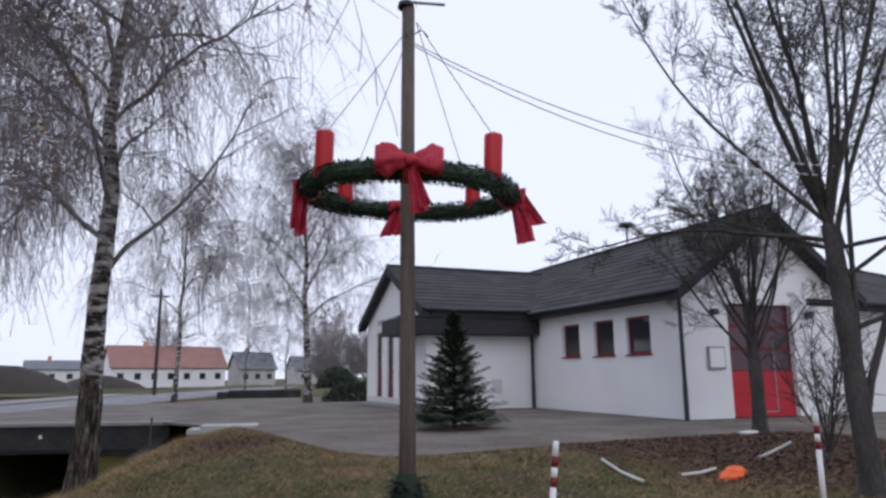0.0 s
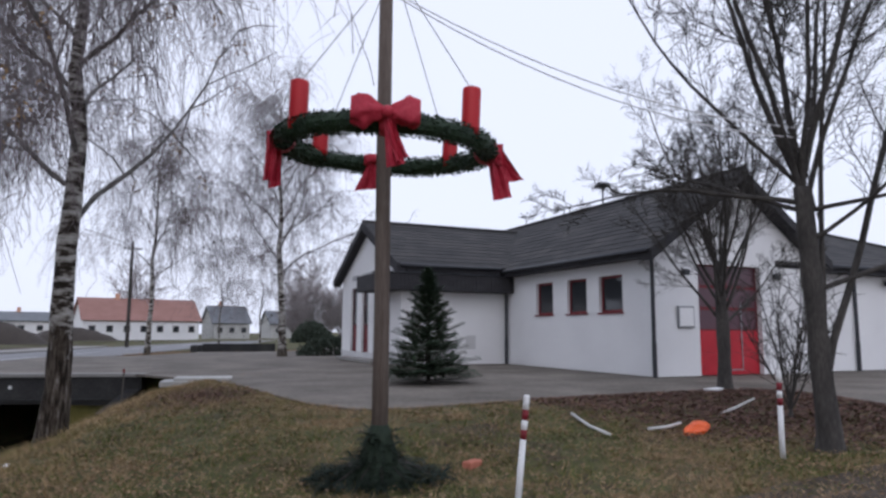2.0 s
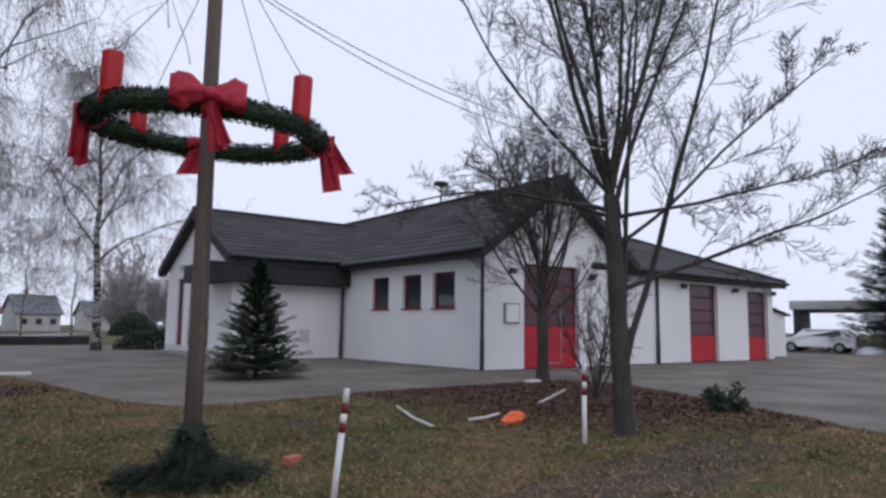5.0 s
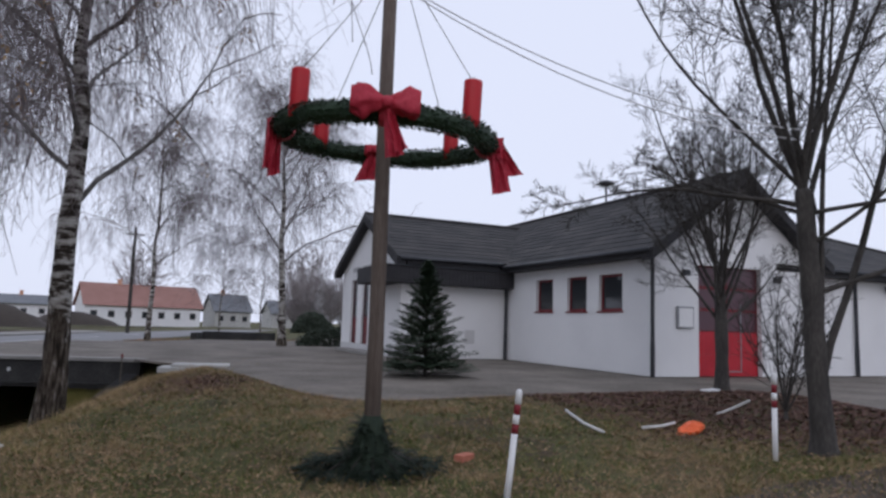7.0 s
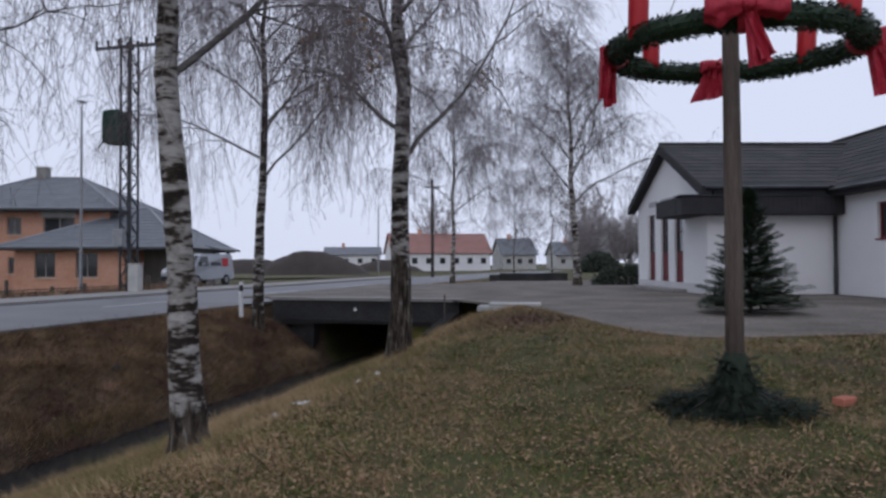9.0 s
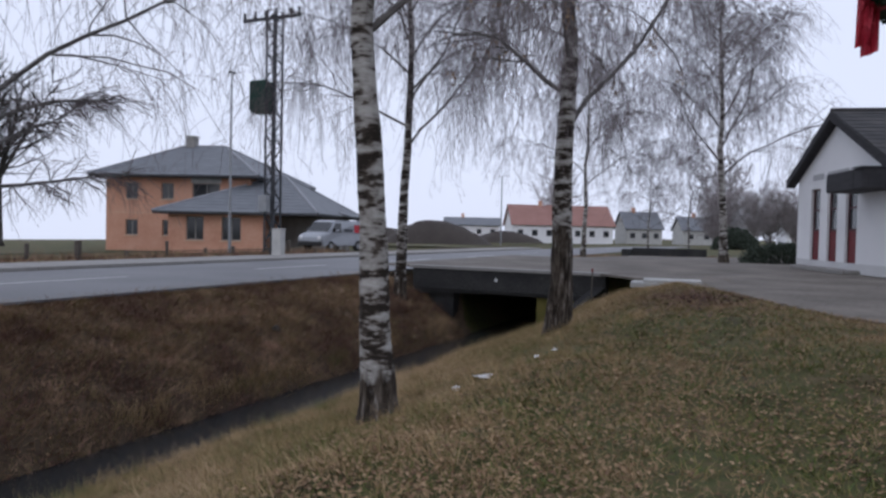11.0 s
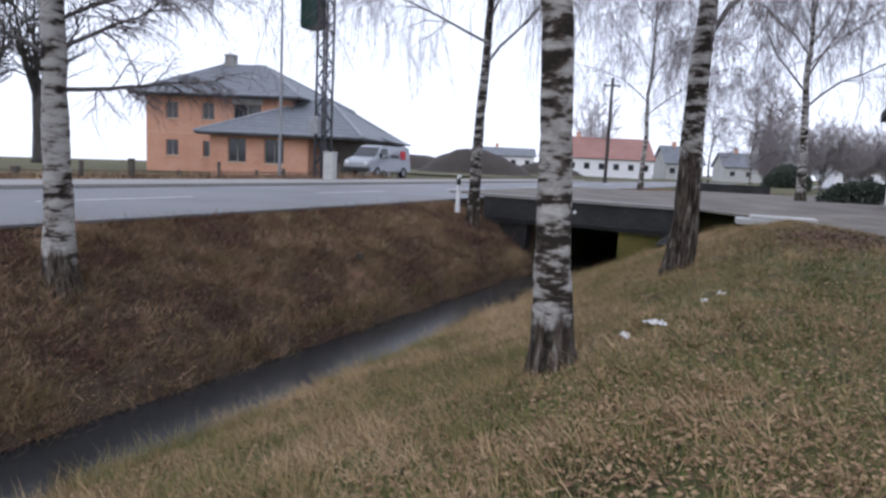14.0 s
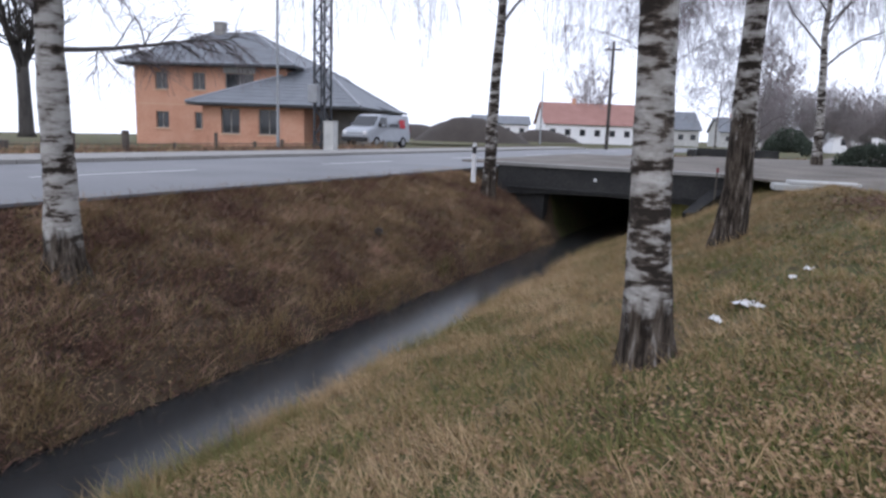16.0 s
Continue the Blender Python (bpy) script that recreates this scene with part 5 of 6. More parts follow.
def conifer(at, name, label, h, w, seed, material, whorls, per, needle, dens, fill=300):
    """A fir: whorls of drooping branches, each with needled side twigs."""
    r = random.Random(seed)
    t = thing(name, label, "tree", at)
    part("trunk", Geo().tube([(0, 0, -.05), (0, 0, h * .5), (0, 0, h * .985)], [h * .018 + .01, h * .012, .006], 8), M_maple, t)
    g, gs = Geo(), Geo()
    for k in range(whorls):
        s = k / (whorls - 1)
        z = h * (.05 + .93 * s)
        R = w / 2 * (1 - s) ** 1.05 + .06
        for j in range(max(4, int(per * (1 - .5 * s)))):
            a = j * 6.283 / max(4, int(per * (1 - .5 * s))) + k * 1.1 + r.uniform(-.2, .2)
            L = R * r.uniform(.6, 1.2)
            d = Vector((math.cos(a), math.sin(a), .12 + .65 * s))
            p = Vector((0, 0, z + r.uniform(-.1, .1) * h * .3))
            gs.tube([tuple(p), tuple(p + d * L * .6 + Vector((0, 0, -.06 * L))), tuple(p + d * L + Vector((0, 0, -.05 * L)))], [.012 * h / 3, .007 * h / 3, .003], 4, False)
            sprig(g, p + d * L * .12, d, L * .92, needle, r, int(dens * L / needle * .55) + 5, .08)
            for m in range(6):
                tt = .22 + .13 * m
                for sg in (-1, 1):
                    sd = Vector((math.cos(a + sg * .85), math.sin(a + sg * .85), -.05 + .4 * s))
                    sprig(g, p + d * L * tt, sd, L * (.5 - .07 * m), needle, r, int(dens * L * .45 / needle * .5) + 4, .1)
    for k in range(fill):  # short tips that close the crown
        s = r.random() ** 1.4
        a, q = r.random() * 6.283, (w / 2 * (1 - s) ** 1.05 + .04) * r.uniform(.25, .85)
        sprig(g, Vector((q * math.cos(a), q * math.sin(a), h * (.05 + .9 * s))), Vector((math.cos(a + r.gauss(0, .5)), math.sin(a + r.gauss(0, .5)), r.uniform(-.1, .8))), r.uniform(.5, 1.1) * needle * 3, needle, r, 18, .1)
    part("bough", gs, M_maple, t, kind="stuff")
    part("foliage", g, material, t, "dark green needles", kind="stuff")
    return t


conifer((7.5, 14.75, -.02), "fir_tree", "young dark green fir standing on the forecourt", 2.75, 2.3, 71, M_firneedle, 20, 14, .075, 6, 800)
conifer((46.3, 14.0, -.02), "conifer", "tall dark conifer at the forecourt's far edge", 11.5, 8.0, 72, M_dkneedle, 26, 14, .34, 4.5)
conifer((49.5, 8.5, -.02), "conifer", "tall dark conifer at the forecourt's far edge", 11.0, 8.0, 73, M_dkneedle, 26, 14, .34, 4.5)
conifer((62, 36, 0), "conifer", "far dark conifer behind the carport", 8, 4, 74, M_dkneedle, 18, 12, .34, 4)

# ---- across the road ----
house = thing("house_shell", "unfinished two-storey orange block house with grey hipped roofs", "house", (-34.4, 48.6, -.92), 3)


def block(name, x0, y0, x1, y1, z1, holes_front, material, z0=0):
    """Walls round a rectangle; holes in the front (y0) wall."""
    g = Geo()
    th = .35
    s = x0
    for (a, b, c, d) in sorted(holes_front):
        g.box(s, y0, z0, a, y0 + th, z1)
        g.box(a, y0, z0, b, y0 + th, c)
        g.box(a, y0, d, b, y0 + th, z1)
        s = b
    g.box(s, y0, z0, x1, y0 + th, z1)
    g.box(x0, y0 + th, z0, x0 + th, y1 - th, z1).box(x1 - th, y0 + th, z0, x1, y1 - th, z1).box(x0, y1 - th, z0, x1, y1, z1)
    return part(name, g, material, house)


def hip(name, x0, y0, x1, y1, ze, zr, inset, o=.7, shift=0):
    x0, y0, x1, y1 = x0 - o, y0 - o, x1 + o, y1 + o
    ym = (y0 + y1) / 2
    a, b = (x0 + inset + shift, ym, zr), (x1 - inset + shift, ym, zr)
    g = Geo()
    g.slab([(x0, y0, ze), (x1, y0, ze), b, a], .12)
    g.slab([(x1, y0, ze), (x1, y1, ze), b], .12)
    g.slab([(x1, y1, ze), (x0, y1, ze), a, b], .12)
    g.slab([(x0, y1, ze), (x0, y0, ze), a], .12)
    ob = part(name, g, M_slate, house, "grey metal-tiled hipped roof")
    gr = Geo()
    for c in ((x0, y0), (x1, y0), (x1, y1), (x0, y1)):
        e = a if c[0] == x0 else b
        gr.tube([(*c, ze + .03), (e[0], e[1], zr + .03)], .09, 6)
    gr.tube([(a[0], a[1], zr + .03), (b[0], b[1], zr + .03)], .09, 6)
    part("ridge", gr, M_slatel, ob)
    gs = Geo()
    for i in range(1, 12):  # standing courses on the front slope
        t = i / 12
        p, q = Vector((x0, y0, ze)).lerp(Vector(a), t), Vector((x1, y0, ze)).lerp(Vector(b), t)
        gs.tube([tuple(p), tuple(q)], .03, 4)
    part("coursing", gs, M_slate, ob, kind="stuff")
    part("soffit", Geo().box(x0 + .05, y0 + .05, ze - .2, x1 - .05, y1 - .05, ze - .125), M_wood_dark, ob)
    return ob


def house_window(x0, x1, z0, z1, y):
    g = Geo()
    t = .07
    w, h = x1 - x0, z1 - z0
    g.box(0, 0, 0, w, .08, t).box(0, 0, h - t, w, .08, h).box(0, 0, t, t, .08, h - t).box(w - t, 0, t, w, .08, h - t).box(w / 2 - .035, 0, t, w / 2 + .035, .08, h - t)
    ob = part("window", g, M_kerb, house)
    ob.location = (x0, y + .14, z0)
    part("pane", Geo().box(t, .03, t, w - t, .04, h - t), M_glass, ob)
    part("sill", Geo().box(-.08, -.22, -.09, w + .08, 0, -.003), M_band, ob)


up = [(1.6, 2.6, 4.1, 5.35), (4.5, 5.5, 4.1, 5.35), (7.0, 9.2, 4.1, 5.35)]
dn = [(1.6, 2.6, 1.3, 2.5), (4.6, 5.5, 1.3, 2.5)]
block("upper_wall", 0, 0, 11.6, 13, 5.9, up, M_brick, 3.05)
block("lower_wall", 0, 0, 11.6, 13, 3.0, dn, M_brick)
part("floor_band", Geo().box(-.02, -.02, 3.0, 11.62, 13.02, 3.049), M_band, house)
for a in up:
    house_window(*a[:2], a[2], a[3], 0)
for a in dn:
    house_window(*a[:2], a[2], a[3], 0)
part("lintel", Geo().box(6.9, -.03, 5.36, 9.3, -.002, 5.75), M_concl, house, "pale concrete lintel")
hip("roof", 0, 0, 11.6, 13, 5.95, 8.95, 4.9, .95, -.9)
ch = part("chimney", Geo().box(3.3, 6.2, 7.0, 4.1, 7.0, 9.75, .03), M_kerb, house, "pale grey chimney")
part("cap", Geo().box(3.22, 6.12, 9.752, 4.18, 7.08, 9.85), M_concl, ch)
lw = [(8.7, 10.0, 1.1, 2.75), (11.3, 12.7, 1.1, 2.75)]
block("front_wing_wall", 7.4, -4.4, 14.4, -.4, 3.05, lw, M_brick)
for a in lw:
    house_window(*a[:2], a[2], a[3], -4.4)
block("side_wing_wall", 14.0, -.9, 17.5, 7.5, 2.95, [], M_kerb)
hip("roof", 7.4, -4.4, 17.6, 8.5, 3.1, 6.1, 5.6, .8, .9)
for x, y in ((18.1, 3.6), (18.1, 8.0)):
    part("porch_post", Geo().box(x - .13, y - .13, 0, x + .13, y + .13, 3.15), M_kerb, house)
part("porch_roof", Geo().slab([(17.6, 1, 3.5), (18.9, 2.2, 3.1), (18.9, 9, 3.1), (17.6, 9.3, 3.5)], .15), M_slate, house)

fence = thing("garden_fence", "low grey timber fence before the unfinished house", "fence", group="")
rf = random.Random(8)
for i in range(21):
    x, y = uv(-23.6 + rf.uniform(-.1, .1), -8 + i * 2.1 + rf.uniform(-.3, .3))
    w = rf.uniform(.05, .11)
    part("post", Geo().box(x - w, y - w, -.3, x + w, y + w, .2 + rf.uniform(-.2, .3), .015), M_fence, fence)
g = Geo()
for z in (.02, -.12):
    a, b = uv(-23.55, -8), uv(-23.55, 35)
    g.tube([(*a, z), (*b, z)], .018, 5)
part("rail", g, M_fence, fence)

mast = thing("transformer_mast", "steel lattice mast with a green transformer box", "mast", (-13.9, 32.4, -.3), -14)
hm, wm = 12.1, .27
for sx in (-1, 1):
    for sy in (-1, 1):
        part("leg", Geo().box(sx * wm - .04, sy * wm - .04, 0, sx * wm + .04, sy * wm + .04, hm), M_metal, mast)
g = Geo()
k = 18
for i in range(k):
    z0, z1 = hm * i / k, hm * (i + 1) / k
    s = 1 if i % 2 else -1
    for (a, b) in (((-s * wm, -wm), (s * wm, -wm)), ((-s * wm, wm), (s * wm, wm)), ((-wm, -s * wm), (-wm, s * wm)), ((wm, -s * wm), (wm, s * wm))):
        g.tube([(*a, z0), (*b, z1)], .034, 4)
        g.tube([(-wm, a[1], z1), (wm, a[1], z1)], .018, 4)
part("lattice", g, M_metal, mast, "diagonal steel bracing")
tb = part("transformer", Geo().box(-1.15, -.4, 7.1, -.33, .4, 8.7, .04), M_green, mast, "dark green transformer box")
for i in range(7):
    part("fin", Geo().box(-1.11 + i * .11, -.5, 7.2, -1.07 + i * .11, -.402, 8.6), M_green, tb)
part("cross_arm", Geo().box(-1.9, -.06, hm - .4, 1.5, .06, hm - .26), M_metal, mast)
for x in (-1.85, -1.2, -.6, .9, 1.4):
    part("insulator", Geo().tube([(x, 0, hm - .26), (x, 0, hm + .05)], [.05, .07], 8), M_wood_dark, mast)
    part("dropper", Geo().tube([(x, .05, hm - .4), (x * .8 - .1, .1, hm - 1.6), (-.7, 0, 8.72)], .012, 4), M_metal, mast)
part("control_box", Geo().box(-.3, -.75, 2.2, .2, -.45, 3.0, .02), M_galv, mast)
cabx = thing("meter_cabinet", "pale grey roadside cable cabinet", "cabinet", (-13.15, 31.4, -.25), -14)
part("body", Geo().box(-.27, -.18, 0, .27, .18, 1.3, .02), M_concl, cabx)
part("roof", Geo().box(-.3, -.21, 1.302, .3, .21, 1.35, .01), M_concl, cabx)
lamp = thing("street_lamp", "slim grey street lamp with a short arm", "street lamp", (-15.65, 31.4, -.3), -14)
part("pole", Geo().tube([(0, 0, 0), (0, 0, 1.2), (0, 0, 8.4)], [.085, .07, .045], 10), M_galv, lamp)
part("arm", Geo().tube([(0, 0, 8.38), (.1, -.1, 8.62), (.5, -.5, 8.7)], .03, 8), M_galv, lamp)
part("head", Geo().box(.4, -.75, 8.66, .62, -.4, 8.76, .02), M_galv, lamp)

van = thing("parked_van", "silver delivery van parked by the house", "van", (-14.4, 43.6, -.3), 252)
b = bmesh.new()
prof = [(-2.4, .35), (2.35, .35), (2.5, .8), (2.35, 1.05), (1.6, 1.25), (1.0, 1.92), (.6, 2.0), (-2.3, 2.0), (-2.42, 1.0)]
fr = [[b.verts.new((x, s * (.95 if z < 1.3 else .84), z)) for x, z in prof] for s in (-1, 1)]
b.faces.new(fr[0])
b.faces.new(fr[1][::-1])
for i in range(len(prof)):
    j = (i + 1) % len(prof)
    b.faces.new((fr[0][j], fr[0][i], fr[1][i], fr[1][j]))
bmesh.ops.recalc_face_normals(b, faces=b.faces[:])
bmesh.ops.bevel(b, geom=b.edges[:], offset=.07, segments=2, affect="EDGES")
me = bpy.data.meshes.new("body")
b.to_mesh(me)
b.free()
me.materials.append(M_van)
ob = new("body", me)
ob.parent = van
for s in (-1, 1):
    part("side_window", Geo().add([(.35, s * .958, 1.22), (1.5, s * .958, 1.22), (1.0, s * .87, 1.82), (.35, s * .87, 1.82)], [(0, 1, 2, 3)]), M_glass, van)
    part("sign", Geo().add([(-1.75, s * .957, 1.2), (-1.1, s * .957, 1.2), (-1.1, s * .895, 1.72), (-1.75, s * .895, 1.72)], [(0, 1, 2, 3)]), M_red, van, "red square emblem")
    part("stripe", Geo().add([(-.9, s * .955, 1.25), (.1, s * .955, 1.25), (.1, s * .93, 1.45), (-.9, s * .93, 1.45)], [(0, 1, 2, 3)]), M_metal, van, "grey unreadable lettering")
    for x in (-1.5, 1.5):
        wh = part("wheel", Geo().tube([(x, s * .78, .33), (x, s * .97, .33)], .34, 14), M_tyre, van)
        part("rim", Geo().tube([(x, s * .96, .33), (x, s * .98, .33)], .2, 10), M_galv, wh)
for sy in (-1, 1):
    part("headlight", Geo().box(2.28, sy * .72 - .14, .78, 2.47, sy * .72 + .14, .98, .03), M_white, van, "clear headlight")
    part("tail_light", Geo().box(-2.47, sy * .84 - .06, .85, -2.38, sy * .84 + .06, 1.3, .02), M_postred, van, "red tail light")
    part("mirror", Geo().box(1.25, sy * 1.06 - .1, 1.25, 1.37, sy * 1.06 + .1, 1.5, .03), M_black, van, "black door mirror")
part("rear_window", Geo().add([(-2.47, -.7, 1.2), (-2.47, .7, 1.2), (-2.36, .66, 1.8), (-2.36, -.66, 1.8)], [(0, 1, 2, 3)]), M_glass, van)
part("windscreen", Geo().add([(1.66, -.8, 1.3), (1.66, .8, 1.3), (1.09, .74, 1.88), (1.09, -.74, 1.88)], [(0, 1, 2, 3)]), M_glass, van)
part("bumper", Geo().box(2.35, -.9, .35, 2.56, .9, .62, .04), M_black, van)


def village_house(at, rz, L, D, we, wr, wallm, roofm, label, wins=6):
    h = thing("village_house", label, "house", at, rz, "far village houses")
    g = Geo().box(0, 0, 0, L, D, we)
    g.add([(0, 0, we), (0, D, we), (0, D / 2, wr), (L, 0, we), (L, D, we), (L, D / 2, wr)], [(0, 2, 1), (3, 4, 5)])
    part("wall", g, wallm, h)
    g = Geo().slab([(-.4, -.4, we - .1), (L + .4, -.4, we - .1), (L + .4, D / 2, wr + .15), (-.4, D / 2, wr + .15)], .14)
    g.slab([(L + .4, D + .4, we - .1), (-.4, D + .4, we - .1), (-.4, D / 2, wr + .15), (L + .4, D / 2, wr + .15)], .14)
    part("roof", g, roofm, h)
    for i in range(wins):
        x = L * (i + .5) / wins
        wd = part("window", Geo().box(x - .5, -.04, we * .38, x + .5, -.004, we * .72), M_kerb, h)
        part("pane", Geo().box(x - .42, -.06, we * .41, x + .42, -.041, we * .69), M_glass, wd)
    part("chimney", Geo().box(L * .3, D / 2 - .35, wr - .5, L * .3 + .6, D / 2 + .3, wr + .9), M_brick, h)
    return h


village_house((-6.3, 117.2, -.4), 13, 17.5, 9, 3.2, 6.6, M_wall, M_redroof, "long white farmhouse with a red tiled roof muted for mist", 7)
village_house((-21, 136, -.2), 8, 11, 9, 3.0, 4.4, M_wall, M_slate, "low white farm building with a grey roof", 4)
# The M_concl walls of two far houses carry distance fog in their colour.
village_house((13.8, 128, -.4), 10, 6.5, 8, 3.0, 6.0, M_concl, M_slate, "far pale village house with a grey roof, walls toned to fog", 3)
village_house((36, 112, -.4), -8, 12, 9, 3.0, 6.2, M_wall, M_brownroof, "white village house with a brown roof behind the fire station", 4)
village_house((26, 140, -.4), 5, 9, 8, 3.0, 5.6, M_concl, M_slate, "far pale village house with a grey roof, walls toned to fog", 3)
hm2 = Geo()
for i in range(13):
    for j in range(9):
        x, y = (i / 12 - .5) * 26, (j / 8 - .5) * 12
        f = max(0, 1 - (x / 13) ** 2) * max(0, 1 - (y / 6) ** 2)
        hm2.v.append((x, y, -.4 + 4.1 * f * (1 + .25 * noise.noise((x * .3, y * .3, 1))) + .35 * noise.noise((x * .6, y * .6, 4)) * min(1, f * 4)))
hm2.f = [(i * 9 + j, (i + 1) * 9 + j, (i + 1) * 9 + j + 1, i * 9 + j + 1) for i in range(12) for j in range(8)]
for (x, y, s, k) in ((-13.2, 78, .5, .66), (-21, 82, .6, .42), (-30, 84, .7, .5), (-6, 96, .4, .4)):
    mo = new("earth_mound", hm2.mesh("earth_mound", M_mound, True))
    mo.matrix_world = pose(x, y, 0, 0, 0, 10) @ Matrix.Diagonal((s, s, k, 1))
    tagged(mo, "dark heap of excavated earth beyond the road", "mound", "earth mounds")
up_ = thing("utility_pole", "wooden utility pole by the village road", "utility pole", (.5, 60, -.2))
part("pole", Geo().tube([(0, 0, 0), (0, 0, 8.6)], [.15, .11], 8), M_maple, up_)
part("cross_arm", Geo().box(-.7, -.06, 7.9, .7, .06, 8.02), M_maple, up_)
up2 = thing("street_lamp", "far grey street lamp in the village", "street lamp", (-5.5, 75, -.2))
part("pole", Geo().tube([(0, 0, 0), (0, 0, 7.5), (.5, -.3, 7.7)], [.09, .06, .05], 8), M_galv, up2)
def clipped_shrub(name, label, at, size, count, seed, blade):
    """An evergreen shrub: short leafy sprays that fill a rounded body."""
    t = thing(name, label, "shrub", at)
    r = random.Random(seed)
    g, gs = Geo(), Geo()
    for i in range(count):
        a, b = r.random() * 6.2832, math.acos(r.uniform(-.1, 1))
        q = r.uniform(.75, 1) * (1 + .16 * noise.noise((math.cos(a) * 2, math.sin(a) * 2, b * 2 + seed)))
        o = Vector((size[0] * q * math.sin(b) * math.cos(a), size[1] * q * math.sin(b) * math.sin(a), size[2] * q * max(.0, math.cos(b))))
        d = (o.normalized() + Vector((r.gauss(0, .5), r.gauss(0, .5), r.gauss(.2, .5)))).normalized() * blade
        w = d.cross(Vector((r.gauss(0, 1), r.gauss(0, 1), r.gauss(0, 1)))).normalized() * blade * .35
        g.add([tuple(o), tuple(o + d * .5 + w), tuple(o + d), tuple(o + d * .5 - w)], [(0, 1, 2, 3)])
    for i in range(18):
        a = i * 2.4
        gs.tube([(0, 0, -.1), (size[0] * .4 * math.cos(a), size[1] * .4 * math.sin(a), size[2] * .4), (size[0] * .7 * math.cos(a), size[1] * .7 * math.sin(a), size[2] * .62)], [.05, .03, .01], 5)
    part("stems", gs, M_maple, t)
    part("foliage", g, M_hedge, t, "dark evergreen leaves", kind="stuff")
    return t


clipped_shrub("evergreen_shrub", "rounded dark evergreen shrub beyond the forecourt", (19.4, 77, -.15), (2.1, 2.0, 2.3), 5000, 77, .34)
clipped_shrub("hedge", "low dark hedge behind the fire station", (10.3, 33.4, -.1), (1.9, .7, 1.0), 4200, 78, .14)

# ---- grass and fallen leaves ----


def scatter(name, label, count, seed, place, length, width, material, lean=.5, category="grass", tuft=1, wide=.05, flow=(0, 0)):
    """Grass blades, singly or in tufts that splay outwards and lie over along flow."""
    r = random.Random(seed)
    V = np.zeros((count * 3, 3))
    k = 0
    while k < count:
        p = place(r)
        if p is None:
            continue
        z = quick_height(*p) - .01
        size = r.uniform(.6, 1.25) if tuft > 1 else 1
        fx, fy = r.gauss(0, lean * .5) + flow[0], r.gauss(0, lean * .5) + flow[1]
        for _ in range(max(1, int(tuft * r.uniform(.5, 1.5)))):
            if k >= count:
                break
            ox, oy = (r.gauss(0, wide), r.gauss(0, wide)) if tuft > 1 else (0, 0)
            x, y = p[0] + ox, p[1] + oy
            a = r.random() * 6.2832
            L = r.uniform(*length) * size
            w = r.uniform(*width)
            if tuft > 1:
                lx, ly = (fx + ox / wide * .35 + r.gauss(0, lean * .4)) * L, (fy + oy / wide * .35 + r.gauss(0, lean * .4)) * L
            else:
                lx, ly = r.gauss(0, lean) * L, r.gauss(0, lean) * L
            ca, sa = math.cos(a) * w, math.sin(a) * w
            zz = quick_height(x, y) - .01 if tuft > 1 else z
            V[k * 3] = (x - ca, y - sa, zz)
            V[k * 3 + 1] = (x + ca, y + sa, zz)
            V[k * 3 + 2] = (x + lx, y + ly, zz + L * r.uniform(.45, 1))
            k += 1
    me = bpy.data.meshes.new(name)
    me.from_pydata(V.tolist(), [], [(i * 3, i * 3 + 1, i * 3 + 2) for i in range(count)])
    me.materials.append(material)
    return tagged(new(name, me), label, category, "", "stuff")


def lawn_spot(r):
    v = 2.2 + 19 * r.random() ** 1.5
    u = r.uniform(-7.2, 10.5)
    x, y = uv(u, v)
    if u > -6.5 and (y > 8 or x > 8) and court_dist(x, y) < .03:
        return None
    if ((x - 7.2) / 2.2) ** 2 + ((y - 3.9) / .85) ** 2 < .8 and r.random() < .45:
        return None
    if x + .5 * (y - 5) > 10.6 and r.random() < .8:
        return None
    if noise.noise((x * .8, y * .8, 11)) < -.15 and r.random() < .5:
        return None
    return x, y


def near_bank(r):
    u, v = -7.7 + 6.5 * r.random() ** 1.25, 2 + 18 * r.random() ** 1.4
    if u > -4.2 and r.random() < (u + 4.2) / 3:
        return None
    return uv(u, v)


def far_bank(r):
    u, v = r.uniform(-12.3, -8.98), r.uniform(-2, 20)
    return uv(u, v)


scatter("lawn_grass", "short matted winter grass of the lawn", 230000, 1, lawn_spot, (.03, .10), (.0035, .0075), M_blade, .9, tuft=8, wide=.05)
scatter("bank_grass", "long dry straw-coloured grass on the near ditch bank", 80000, 2, near_bank, (.07, .22), (.003, .006), M_dry, .7, tuft=14, wide=.06, flow=(-.3, .1))
scatter("far_bank_grass", "matted brown dead grass on the far ditch bank", 110000, 3, far_bank, (.08, .26), (.004, .009), M_bank, .8, tuft=16, wide=.08, flow=(.35, -.1))


def bank_clump(r):
    p = far_bank(r)
    return p if noise.noise((p[0] * .9, p[1] * .9, 31)) > .05 else None


scatter("bank_tufts", "pale straw tufts standing out of the far ditch bank", 9000, 15, bank_clump, (.1, .28), (.004, .008), M_dry, .8, tuft=22, wide=.07, flow=(.4, -.1))


def verge_spot(r):
    return uv(r.uniform(-27, -22.3), r.uniform(-6, 34))


def culvert_spot(r):
    u, v = r.uniform(-11.8, -2.6), r.uniform(33.3, 46)
    return uv(u, v) if court_dist(*uv(u, v)) > .1 else None


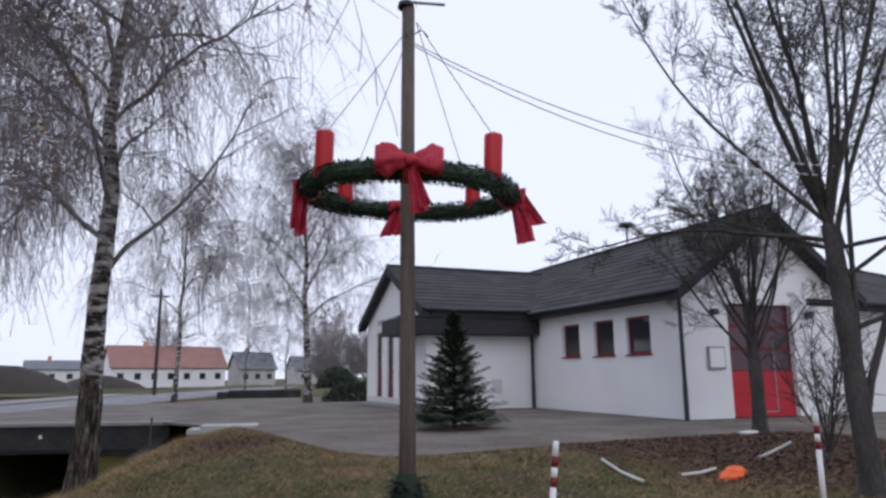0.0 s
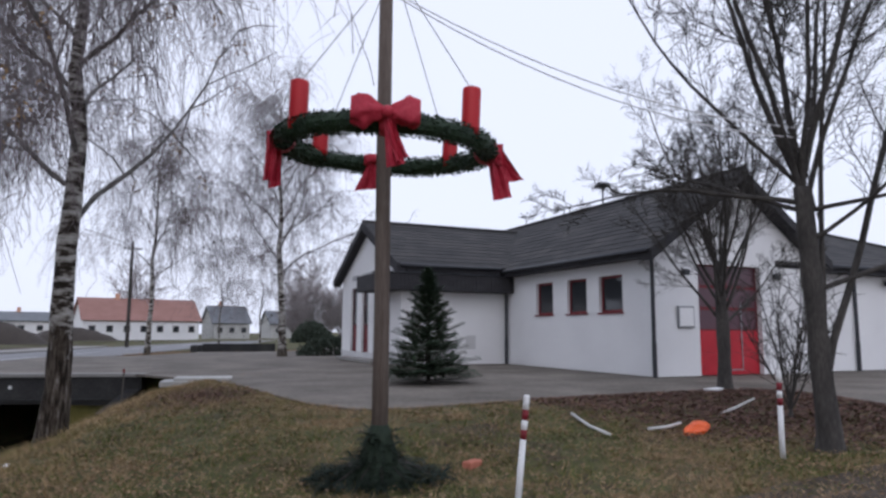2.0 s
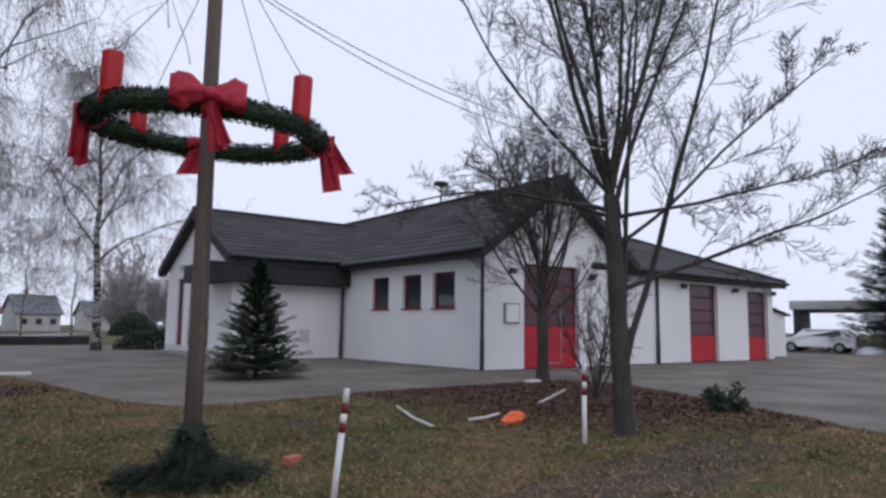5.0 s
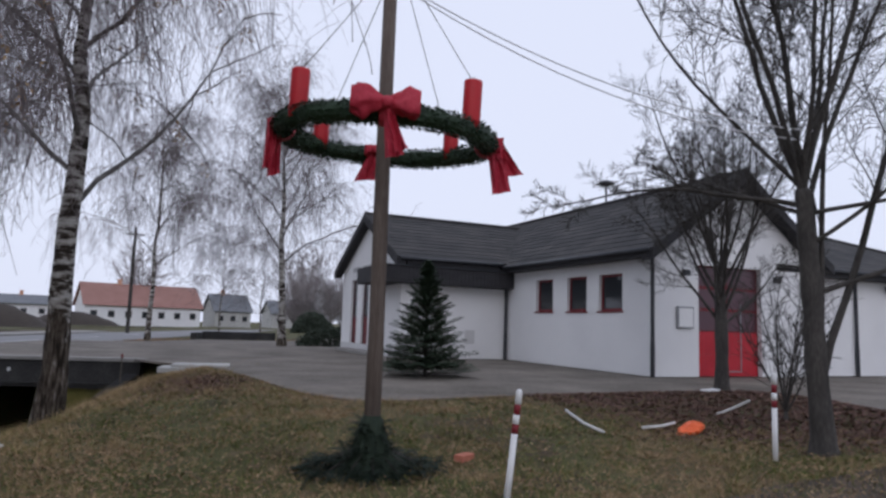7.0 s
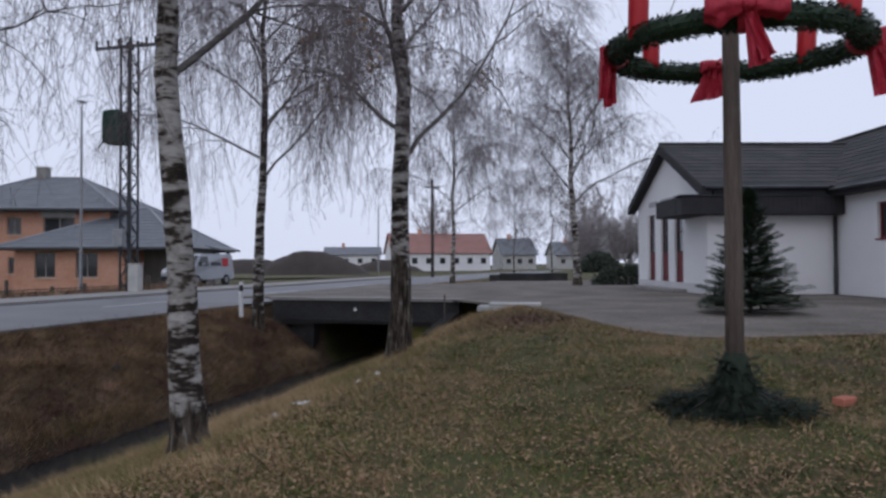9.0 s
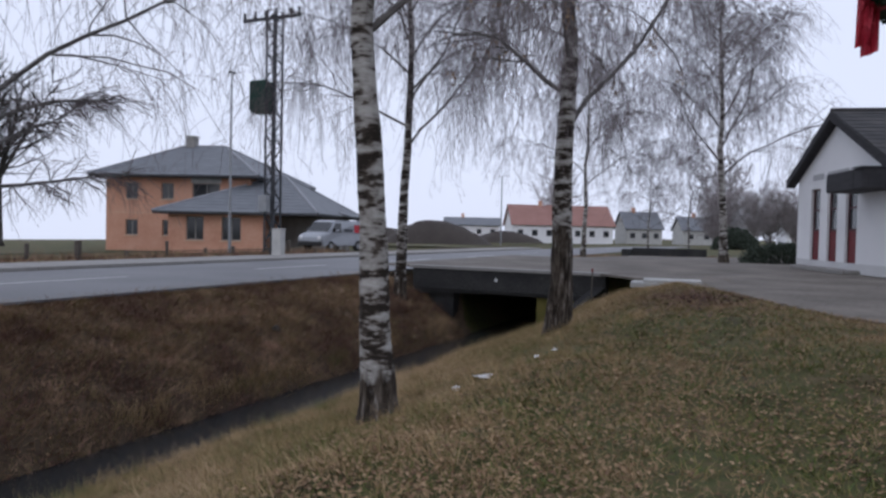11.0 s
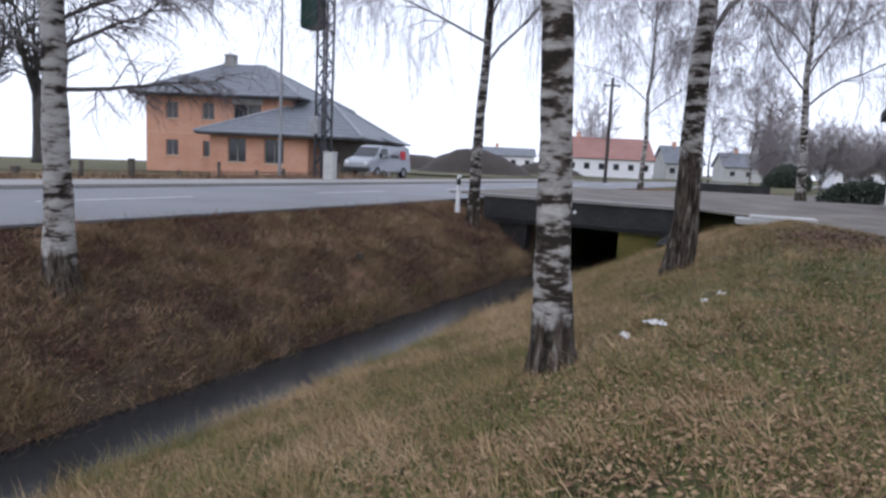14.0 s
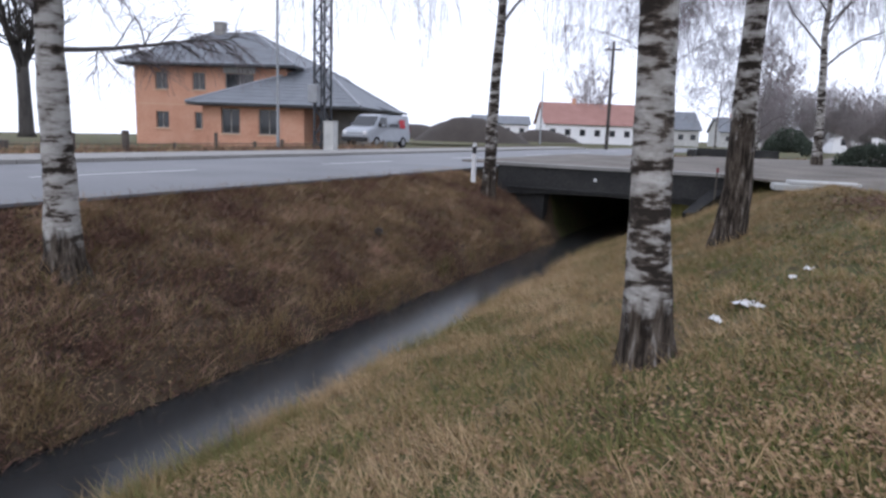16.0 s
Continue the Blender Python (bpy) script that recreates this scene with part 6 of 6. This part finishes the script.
scatter("verge_grass", "tall dull brown grass before the unfinished house", 16000, 13, verge_spot, (.15, .5), (.012, .022), M_bank, .6, tuft=10, wide=.16)
scatter("culvert_grass", "dull brown grass round the further culvert", 9000, 14, culvert_spot, (.08, .25), (.012, .02), M_bank, .7, tuft=10, wide=.16)
scatter("dry_lawn_grass", "dry straw-coloured blades between the lawn's grass", 70000, 8, lawn_spot, (.03, .11), (.003, .006), M_dry, 1.0, tuft=9, wide=.045)


def edge_tufts(r):
    v = 2 + 17 * r.random() ** 1.3
    u = (-7.55 + r.gauss(0, .15)) if r.random() < .7 else (-9.25 + r.gauss(0, .06))
    if noise.noise((v * 1.1, u, 4)) < -.05:
        return None
    return uv(u, v)


scatter("ditch_tufts", "tall pale grass tufts at the water's edge", 9000, 4, edge_tufts, (.15, .42), (.003, .006), M_dry, .35)


def leaves(name, label, count, seed, place, material, size):
    r = random.Random(seed)
    V, F = [], []
    k = 0
    while k < count:
        p = place(r)
        if p is None:
            continue
        x, y = p
        o = Vector((x, y, quick_height(x, y) + r.uniform(.015, .05)))
        a = r.random() * 6.2832
        s = r.uniform(*size)
        ax = Vector((math.cos(a), math.sin(a), r.uniform(-.35, .35))) * s
        ay = Vector((-math.sin(a), math.cos(a), r.uniform(-.35, .35))) * s * .62
        up_v = Vector((0, 0, s * r.uniform(.05, .35)))
        i = len(V)
        V += [tuple(o - ax), tuple(o - ay + up_v), tuple(o + ax), tuple(o + ay + up_v)]
        F += [(i, i + 1, i + 2), (i, i + 2, i + 3)]
        k += 1
    me = bpy.data.meshes.new(name)
    me.from_pydata(V, [], F)
    me.materials.append(material)
    return tagged(new(name, me), label, "fallen leaves", "", "stuff")


def leaf_spot(r):
    p = lawn_spot(r)
    if p and noise.noise((p[0] * .45, p[1] * .45, 21)) < r.uniform(-.95, .35):
        return None
    return p


def bed_spot(r):
    x, y = r.uniform(7.5, 13.6), r.uniform(3.6, 10.6)
    if court_dist(x, y) < -.3 or x + .5 * (y - 5) < 10.2 + r.uniform(-1.6, .6):
        return None
    return x, y


leaves("lawn_leaves", "small brown leaves strewn over the lawn", 76000, 5, leaf_spot, M_leaf, (.010, .026))
leaves("bed_leaves", "red-brown leaf litter under the bare trees", 19000, 6, bed_spot, M_redleaf, (.02, .045))
leaves("pale_bank_leaves", "pale brown leaves in the far bank's grass", 14000, 9, far_bank, M_leaf, (.015, .035))
leaves("bank_leaves", "brown leaves caught in the far bank's grass", 16000, 7, far_bank, M_redleaf, (.02, .045))


def red_patch(r):
    a, d = r.random() * 6.2832, abs(r.gauss(0, .8))
    x, y = 2.3 + d * 1.1 * math.cos(a), 13.6 + d * 1.7 * math.sin(a)
    return (x, y) if court_dist(x, y) > .05 else None


leaves("swept_leaves", "patch of reddish leaves on the grass near the slabs", 2600, 10, red_patch, M_redleaf, (.02, .045))
